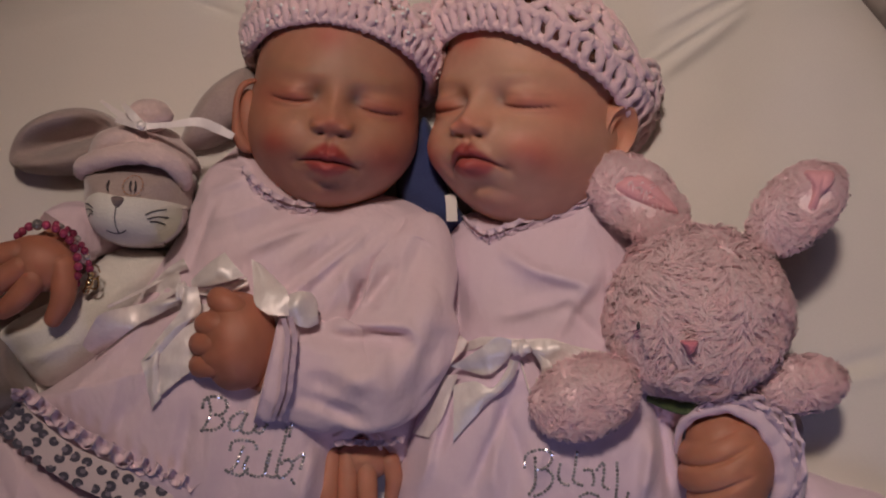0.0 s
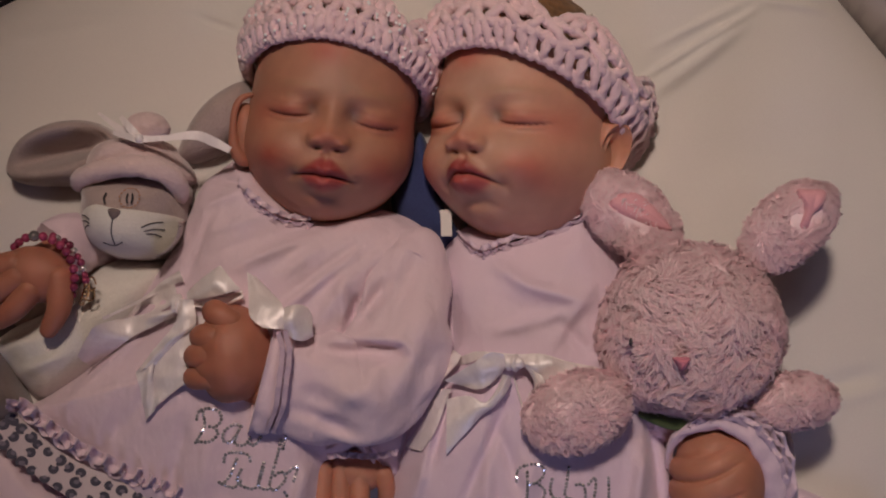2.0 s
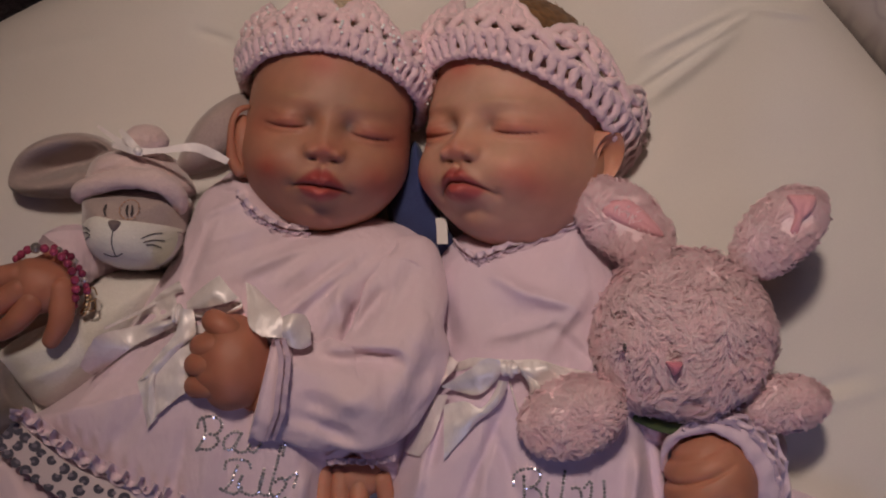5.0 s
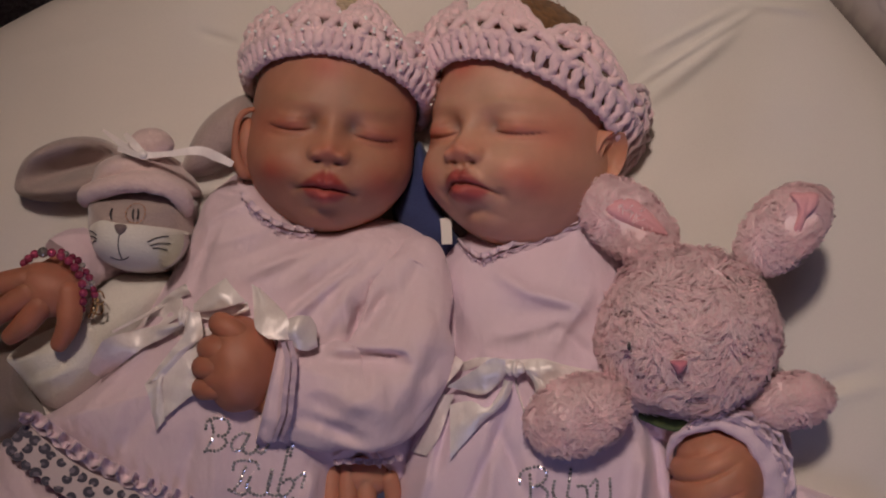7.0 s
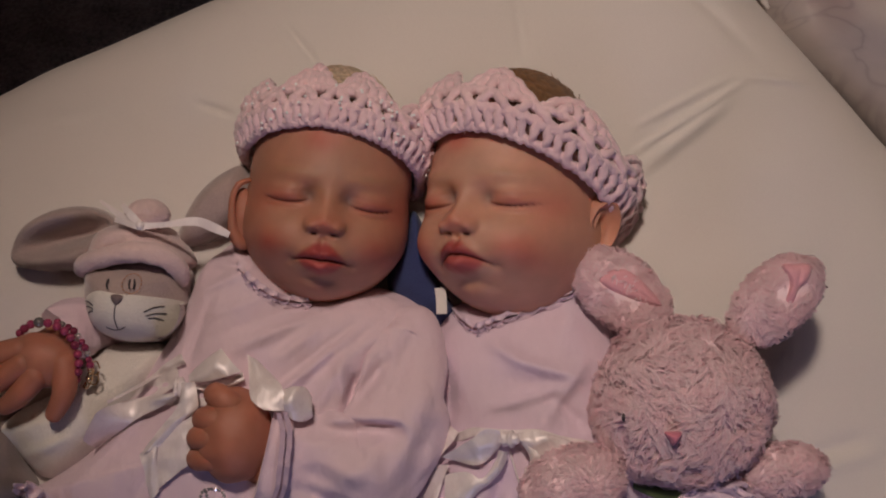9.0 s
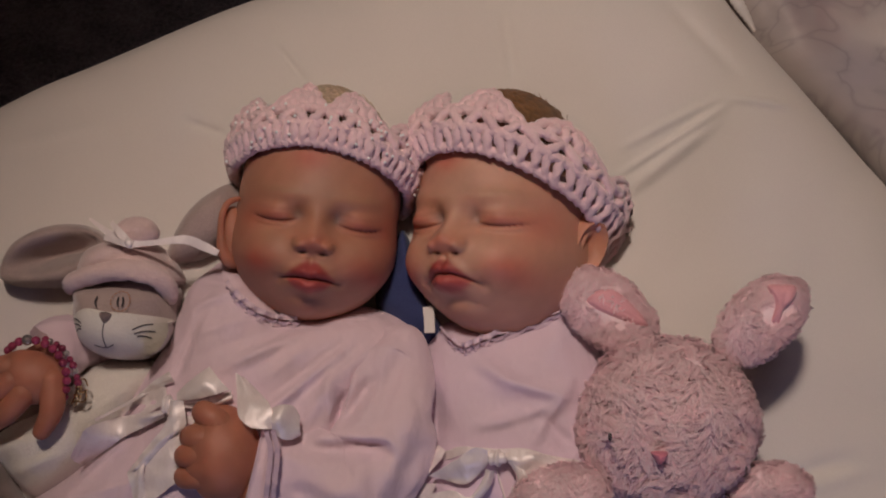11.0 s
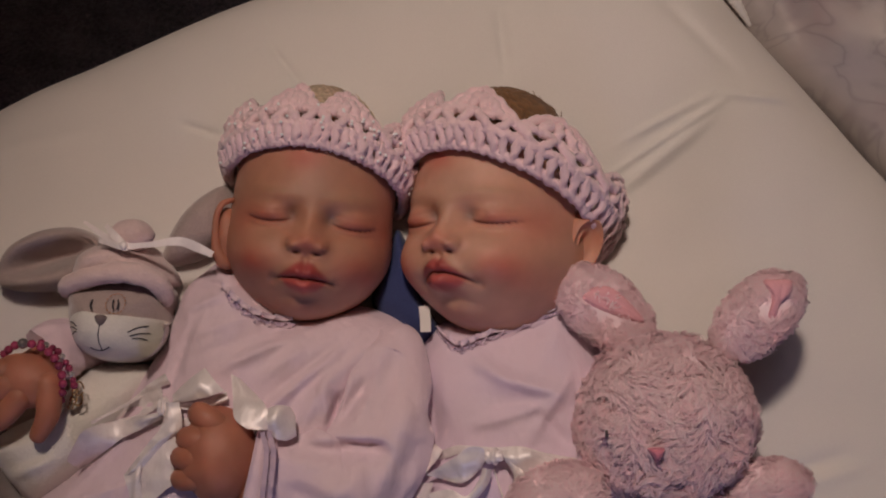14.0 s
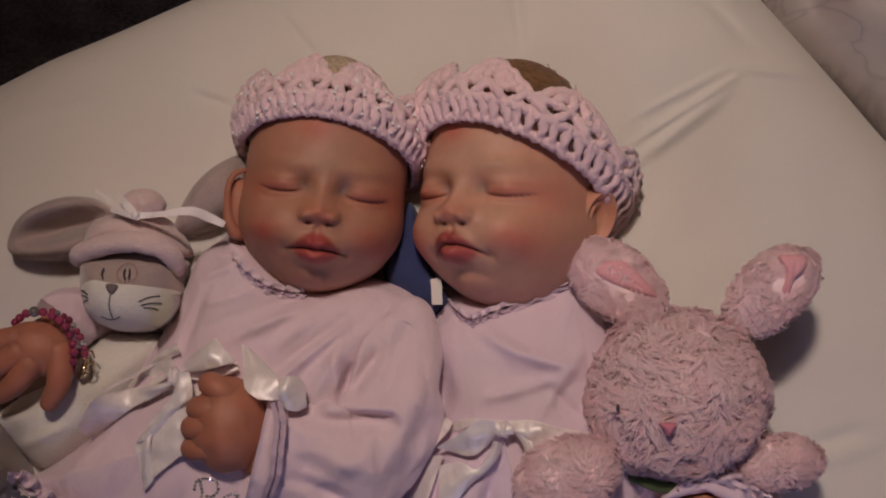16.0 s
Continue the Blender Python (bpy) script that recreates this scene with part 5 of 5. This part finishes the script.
# ---- grey soft toy ----
toy = thing("soft_toy", "grey and white velour rabbit toy in a pale pink hat", "soft toy")
shape("body", *puff([(-0.2240, -0.0051, 0.0300), (-0.2059, 0.0033, 0.0300), (-0.1769, 0.0004, 0.0300), (-0.1787, -0.0177, 0.0300), (-0.1986, -0.0467, 0.0300), (-0.2222, -0.0720, 0.0300), (-0.2475, -0.0901, 0.0300), (-0.2638, -0.0901, 0.0300), (-0.2819, -0.0720, 0.0300), (-0.2981, -0.0575, 0.0300), (-0.2764, -0.0431, 0.0300), (-0.2475, -0.0286, 0.0300)], 0.0, 0.047, 80, 22, 2.6, (-0.2340, -0.0484, 0.0000), folds(((-0.2715, -0.0746, 0.0000), (-0.2340, -0.0596, 0.0000), 0.005, 0.003))), CREAM, toy)
# paw with its shade in the colour; the outline takes in the shaded gap
shape("body", *puff([(-0.3037, -0.0473), (-0.2799, -0.0407), (-0.2744, -0.0619), (-0.2714, -0.0802), (-0.2648, -0.0966), (-0.2742, -0.105), (-0.3034, -0.1112)], 0.0, 0.036, 60, 14, 2.6, None, folds(((-0.30, -0.075), (-0.29, -0.11), 0.004, -0.002))), GREY_SHADED, toy, "dark grey velour paw")
hd = [(-0.2302, 0.0397, 0.0400), (-0.2266, 0.0522, 0.0400), (-0.1944, 0.0558, 0.0400), (-0.1641, 0.0504, 0.0400), (-0.1605, 0.0361, 0.0400), (-0.1641, 0.0147, 0.0400), (-0.1784, 0.0021, 0.0400), (-0.2034, 0.0004, 0.0400), (-0.2230, 0.0093, 0.0400), (-0.2295, 0.0254, 0.0400)]
hob = shape("head", *puff(hd, 0.016, 0.062, 80, 22, 2.6, (-0.2040, 0.0285, 0.0000)), GREY, toy, "grey velour head")
lift_h = top_of(hob)
muz = [(-0.2238, 0.0277, 0.0550), (-0.2137, 0.0347, 0.0550), (-0.1996, 0.0326, 0.0550), (-0.1831, 0.0312, 0.0550), (-0.1621, 0.0263, 0.0550), (-0.1635, 0.0126, 0.0550), (-0.1761, 0.0028, 0.0550), (-0.1979, 0.0014, 0.0550), (-0.2172, 0.0095, 0.0550)]
mv, mf = puff(muz, 0.045, 0.05, 70, 16, 2.4, (-0.2059, 0.0184, 0.0000), None, 0.02)
shape("muzzle", [(x, y, (lift_h(x, y) if w > 0.042 else w) + (0.0012 + 0.25 * (w - 0.045))) for x, y, w in mv], mf, CREAM, toy, "white velour muzzle")
lift_m = lambda x, y: lift_h(x, y) + 0.0026


def stitch(pts, r=0.00038, mat=THREAD, name="stitching"):
    c = spline([(p[0], p[1], 0) for p in pts], 14)
    shape(name, *tube([(x, y, lift_m(x, y) + 0.0001) for x, y, z in c], [r, r], 6, 16), mat, toy)


stitch([(-0.2005, 0.0262, 0.0570), (-0.2019, 0.0178, 0.0570), (-0.2012, 0.0101, 0.0570)])
stitch([(-0.2086, 0.0115, 0.0570), (-0.2044, 0.0098, 0.0570), (-0.2002, 0.0098, 0.0570), (-0.1963, 0.0115, 0.0570)])
for a, b in (((-0.1837, 0.0210, 0.0570), (-0.1725, 0.0245, 0.0570)), ((-0.1827, 0.0185, 0.0570), (-0.1718, 0.0196, 0.0570)), ((-0.1813, 0.0168, 0.0570), (-0.1739, 0.0154, 0.0570)), ((-0.2222, 0.0283, 0.0570), (-0.2163, 0.0255, 0.0570)), ((-0.2222, 0.0248, 0.0570), (-0.2163, 0.0231, 0.0570)), ((-0.2208, 0.0203, 0.0570), (-0.2166, 0.0217, 0.0570))):
    stitch([a, ((a[0] + b[0]) / 2, (a[1] + b[1]) / 2 + 0.0008, 0), b])
stitch([(-0.2061, 0.0420, 0.0570), (-0.2068, 0.0388, 0.0570), (-0.2058, 0.0360, 0.0570)], 0.00055)
stitch([(-0.1925, 0.0416, 0.0570), (-0.1928, 0.0388, 0.0570), (-0.1921, 0.0360, 0.0570)], 0.00055)
stitch([(-0.1897, 0.0416, 0.0570), (-0.1893, 0.0388, 0.0570), (-0.1897, 0.0360, 0.0570)], 0.00055)
for i in range(16):
    a = i * math.pi / 8
    p0 = (-0.1911, 0.0392, 0.0570)
    q = (p0[0] + 0.0059 * math.cos(a), p0[1] + 0.0063 * math.sin(a))
    stitch([(q[0], q[1]), (q[0] + 0.0006 * math.sin(a), q[1] - 0.0006 * math.cos(a)), (q[0] + 0.0012 * math.sin(a), q[1] - 0.0012 * math.cos(a))], 0.0003, ORANGE, "eye_patch_stitch")
np_ = (-0.1999, 0.0294, 0.0580)
shape("nose", *puff([(-0.2038, 0.0318, 0.0580), (-0.1999, 0.0325, 0.0580), (-0.1961, 0.0311, 0.0580), (-0.1971, 0.0276, 0.0580), (-0.2003, 0.0252, 0.0580), (-0.2031, 0.0280, 0.0580)], lift_m(*np_[:2]) - 0.001, lift_m(*np_[:2]) + 0.002, 30, 8, 2.0, None, None, 0.002), NOSEGREY, toy)
shape("hat", *puff([(-0.2266, 0.0540, 0.0400), (-0.2248, 0.0701, 0.0400), (-0.2123, 0.0790, 0.0400), (-0.1944, 0.0808, 0.0400), (-0.1766, 0.0772, 0.0400), (-0.1641, 0.0647, 0.0400), (-0.1605, 0.0504, 0.0400), (-0.1944, 0.0533, 0.0400)], 0.012, 0.058, 70, 18, 2.6, (-0.2033, 0.0679, 0.0000), folds(((-0.2265, 0.0791, 0.0000), (-0.1815, 0.0773, 0.0000), 0.004, -0.003))), HATPINK, toy, "pale pink velour hat")
shape("hat_brim", *tube([(-0.2299, 0.0478, 0.0360), (-0.2247, 0.0524, 0.0470), (-0.2094, 0.0569, 0.0540), (-0.1904, 0.0591, 0.0570), (-0.1733, 0.0565, 0.0550), (-0.1649, 0.0499, 0.0480), (-0.1638, 0.0413, 0.0360)], [0.0042, 0.0059, 0.0066, 0.0070, 0.0070, 0.0066, 0.0049], 24, 110, relief=lambda t, a: 0.05 * math.sin(t * 31 + 2 * math.sin(t * 12)) + 0.05 * math.sin(a * 3 + t * 9) + 0.07 * noise.noise(Vector((t * 22, math.cos(a) * 2, math.sin(a) * 2)))), HATPINK, toy)
shape("hat_bobble", *ball((-0.1844, 0.0838, 0.0450), (0.0146, 0.0105, 0.014), 24, 16, lambda d: 0.07 * noise.noise(Vector(d) * 3)), HATPINK, toy)
shape("ribbon", *band([(-0.2139, 0.0928, 0.0500), (-0.1996, 0.0828, 0.0550), (-0.1877, 0.0763, 0.0610), (-0.1720, 0.0763, 0.0610), (-0.1513, 0.0784, 0.0600), (-0.1395, 0.0744, 0.0580), (-0.1298, 0.0696, 0.0570)], [0.0017, 0.0042, 0.0049, 0.0035, 0.0056, 0.0059, 0.0042], 0.0007, 50), SATIN, toy, "thin white satin ribbon")
shape("ribbon", *band([(-0.1978, 0.0898, 0.0580), (-0.1909, 0.0821, 0.0620), (-0.1840, 0.0748, 0.0620), (-0.1889, 0.0761, 0.0630), (-0.2024, 0.0800, 0.0580)], [0.0028, 0.0049, 0.0035, 0.0042, 0.0028], 0.0007, 40), SATIN, toy)
shape("ribbon_knot", *ball((-0.1855, 0.0761, 0.0630), (0.003, 0.003, 0.002), 10, 8), SATIN, toy)


def hollow(x, y):
    w = 0.0
    for p, u, v, h in (((-0.2410, 0.0727, 0.0300), 0.024, 0.0085, -0.022), ((-0.2583, 0.0648, 0.0300), 0.02, 0.009, -0.012), ((-0.2240, 0.0745, 0.0300), 0.014, 0.008, -0.014)):
        w += h * math.exp(-((x - p[0]) / u) ** 2 - ((y - p[1] - 0.25 * (x - p[0])) / v) ** 2)
    return w + 0.0012 * noise.noise(Vector((x * 60, y * 60, 3)))


shape("ear", *puff([(-0.2194, 0.0634, 0.0200), (-0.2285, 0.0505, 0.0200), (-0.2542, 0.0483, 0.0200), (-0.2761, 0.0509, 0.0200), (-0.2827, 0.0597, 0.0200), (-0.2732, 0.0787, 0.0200), (-0.2505, 0.0905, 0.0200), (-0.2267, 0.0912, 0.0200), (-0.2109, 0.0802, 0.0200)], 0.008, 0.042, 90, 44, 5.0, None, hollow, 0.008), GREY, toy)
shape("ear", *puff([(-0.1718, 0.0645, 0.0200), (-0.1699, 0.0791, 0.0200), (-0.1589, 0.0992, 0.0200), (-0.1425, 0.1139, 0.0200), (-0.1260, 0.1194, 0.0200), (-0.1205, 0.0992, 0.0200), (-0.1296, 0.0809, 0.0200), (-0.1480, 0.0681, 0.0200)], 0.004, 0.03, 60, 18, 3.0, None, None, 0.008), GREY, toy)

# ---- bead bracelet ----
br = thing("bracelet", "pink and crystal bead bracelet round the doll's wrist", "bracelet")
arc = spline([(-0.2655, 0.0081, 0.0500), (-0.2566, 0.0136, 0.0580), (-0.2452, 0.0149, 0.0630), (-0.2339, 0.0107, 0.0660), (-0.2267, 0.0031, 0.0670), (-0.2235, -0.0073, 0.0660), (-0.2250, -0.0177, 0.0620), (-0.2297, -0.0260, 0.0540), (-0.2366, -0.0316, 0.0450)], 16)
for i, p in enumerate(arc):
    m = CRYSTAL if i in (3, 13) else BEAD
    shape("bead", *ball(p, (0.0036 if i in (3, 13) else 0.0029), 12, 9), m, br)
arc2 = spline([(-0.2385, 0.0150, 0.0600), (-0.2278, 0.0101, 0.0630), (-0.2206, 0.0003, 0.0640), (-0.2174, -0.0101, 0.0630), (-0.2176, -0.0188, 0.0600), (-0.2220, -0.0260, 0.0540)], 15)
for i, p in enumerate(arc2):
    m = GOLD if i > 9 else (CRYSTAL if i % 3 == 1 else BEAD)
    shape("bead", *ball(p, 0.0022 if i % 3 else 0.0026, 10, 8), m, br)
shape("charm", *merge(*[tube([(c[0] + 0.003 * math.cos(a + t), c[1] + 0.0042 * math.sin(a + t), 0.058 + 0.001 * math.sin(3 * t)) for t in np.linspace(0, 5.6, 9)], [0.0006, 0.0006], 6, 24) for a, c in ((0, (-0.2153, -0.0143, 0.0580)), (1.5, (-0.2160, -0.0206, 0.0580)))]), GOLD, br, "small gold ring charm")

# ---- pink plush rabbit ----
bunny = thing("plush_rabbit", "shaggy pink plush rabbit with rose satin ear linings", "soft toy")
rng = random.Random(21)


def furry(name, c, r, turn, count, length, parent, bare=None, lumps=0.05, seed=0):
    """A stuffed form covered with curved tufts of pile."""
    c, r = Vector(c), Vector(r)
    base = ball((0, 0, 0), tuple(r), 30, 20, lambda d: lumps * noise.noise(Vector(d) * 2.5 + Vector((seed, 0, 0))))
    v, f = [tuple(turn @ Vector(p) + c) for p in base[0]], []
    for q in base[1]:
        m3 = sum((Vector(base[0][i]) for i in q), Vector()) / len(q)
        g = (Vector(base[0][q[1]]) - Vector(base[0][q[0]])).cross(Vector(base[0][q[2]]) - Vector(base[0][q[0]]))
        f.append(q if g.dot(m3) > 0 else tuple(reversed(q)))
    nr = [(turn @ Vector((p[0] / r.x ** 2, p[1] / r.y ** 2, p[2] / r.z ** 2))).normalized() for p in base[0]]
    inv, origin = turn.inverted(), Vector((seed, 0, 0))
    for _ in range(count):
        z = rng.uniform(-0.75, 1)
        a = rng.uniform(0, 2 * math.pi)
        q = math.sqrt(1 - z * z)
        d = Vector((q * math.cos(a), q * math.sin(a), z))
        p = Vector((d.x * r.x, d.y * r.y, d.z * r.z)) * (1 + lumps * noise.noise(d * 2.5 + origin))
        if bare and bare(p):
            continue
        n = Vector((d.x / r.x, d.y / r.y, d.z / r.z)).normalized()
        g = p * 75 + origin
        flow = Vector((noise.noise(g + Vector((3, 0, 0))), noise.noise(g + Vector((0, 7, 0))) - 0.22, noise.noise(g + Vector((0, 0, 5)))))
        lie = flow + Vector((rng.uniform(-0.3, 0.3), rng.uniform(-0.3, 0.3), rng.uniform(-0.3, 0.3)))
        lie = (lie - n * lie.dot(n)).normalized()
        turnaside = lie.cross(n)
        L = length * rng.uniform(0.7, 1.35)
        curl = rng.uniform(-0.5, 0.5)
        rise = rng.uniform(0.07, 0.42)
        tip = p + lie * L * 0.9 + turnaside * curl * L + n * L * rise * 0.6
        out = (n * 0.7 + inv @ Vector((0, 0.1, 0.5))).normalized()
        for b in range(5):
            u, w = rng.uniform(-1, 1) * 0.24 * length, rng.uniform(-1, 1) * 0.20 * length
            p0 = p + turnaside * u + lie * w - n * 0.0006
            p3 = tip + turnaside * u * 0.2 + lie * rng.uniform(-0.16, 0.10) * L + n * rng.uniform(-0.05, 0.05) * L
            p1 = p0.lerp(p3, 0.34) + n * L * rise * 0.55 - turnaside * curl * L * 0.16
            p2 = p0.lerp(p3, 0.70) + n * L * rise * 0.50 - turnaside * curl * L * 0.14
            side = turnaside * length * 0.036
            k = len(v)
            v += [tuple(turn @ x + c) for x in (p0 - side, p0 + side, p1 + side, p1 - side, p2 + side * 0.8, p2 - side * 0.8, p3)]
            nr += [(turn @ (out + turnaside * e * 0.3 + lie * rng.uniform(-0.1, 0.2))).normalized() for e in (-1, 1, 1, -1, 1, -1, 0)]
            faces = [(k, k + 1, k + 2, k + 3), (k + 3, k + 2, k + 4, k + 5), (k + 5, k + 4, k + 6)]
            f += faces if side.cross(p1 - p0).dot(out) > 0 else [tuple(reversed(q)) for q in faces]
    me = bpy.data.meshes.new(name)
    me.from_pydata(v, [], f)
    for p in me.polygons:
        p.use_smooth = True
    me.normals_split_custom_set_from_vertices(nr)
    me.materials.append(FUR)
    me.materials.append(LOCK)
    first = len(base[1])
    for i, p in enumerate(me.polygons):
        p.material_index = 0 if i < first else 1
    ob = new(name, me)
    ob.parent = parent
    return ob


I3 = Matrix.Identity(3)


def rz(a, b=0):
    return (Matrix.Rotation(radians(a), 3, "Z") @ Matrix.Rotation(radians(b), 3, "Y"))


furry("head", (0.1576, -0.0398, 0.0580), (0.0545, 0.0505, 0.044), I3, 10500, 0.0105, bunny, None, 0.09, 1)
earL = furry("ear", (0.1214, 0.0314, 0.0500), (0.0342, 0.0216, 0.014), rz(-38), 3400, 0.0066, bunny, lambda p: p.z > 0.003 and abs(p.y) < 0.0052 and abs(p.x) < 0.015, 0.05, 2)
shape("ear_lining", *puff([(0.1058, 0.0379, 0.0000), (0.1118, 0.0446, 0.0000), (0.1238, 0.0450, 0.0000), (0.1358, 0.0356, 0.0000), (0.1455, 0.0221, 0.0000), (0.1328, 0.0236, 0.0000), (0.1163, 0.0296, 0.0000)], 0.0605, 0.0670, 60, 18, 3.5, None, folds(((0.1110, 0.0424, 0.0000), (0.1448, 0.0214, 0.0000), 0.0016, -0.0004)), 0.006), ROSE, earL, "rose satin ear lining")
earR = furry("ear", (0.2160, 0.0252, 0.0700), (0.0333, 0.0204, 0.014), rz(42), 3400, 0.0066, bunny, lambda p: p.z > 0.003 and abs(p.y) < 0.0065 and -0.005 < p.x < 0.021, 0.05, 3)
shape("ear_lining", *puff([(0.2173, 0.0464, 0.0), (0.2261, 0.0476, 0.0), (0.2348, 0.0464, 0.0), (0.2341, 0.0388, 0.0), (0.2268, 0.0311, 0.0), (0.2231, 0.0223, 0.0), (0.2173, 0.0230, 0.0), (0.2209, 0.0351, 0.0)], 0.0805, 0.0870, 60, 18, 3.0, None, folds(((0.2282, 0.0472, 0.0), (0.2238, 0.0230, 0.0), 0.002, -0.0006)), 0.006), ROSE, earR, "rose satin ear lining")
furry("arm", (0.0850, -0.0895, 0.0760), (0.0325, 0.0240, 0.020), rz(18), 3600, 0.0066, bunny, None, 0.06, 4)
furry("arm", (0.2205, -0.0835, 0.0590), (0.0280, 0.0164, 0.017), rz(8), 2400, 0.0066, bunny, None, 0.06, 5)
furry("body", (0.1596, -0.0901, 0.0300), (0.0384, 0.0244, 0.024), I3, 700, 0.006, bunny, None, 0.05, 6)
shape("nose", *puff([(0.1385, -0.0538), (0.1432, -0.0532), (0.1490, -0.0539), (0.1469, -0.0590), (0.1435, -0.0617), (0.1408, -0.0579)], 0.1035, 0.1105, 30, 8, 2.2, None, None, 0.008), NOSEPINK, bunny, "rose satin nose")
shape("eye", *ball((0.1152, -0.0453, 0.0955), (0.0012, 0.0026, 0.0016), 10, 8), THREAD, bunny, "dark stitched eye")
shape("scarf", *tube([(0.1289, -0.0930, 0.0520), (0.1499, -0.0977, 0.0620), (0.1775, -0.0937, 0.0550)], [0.0028, 0.0045, 0.0031], 10, 24, 0.6), GREENT, bunny, "dark green ribbon at the neck")
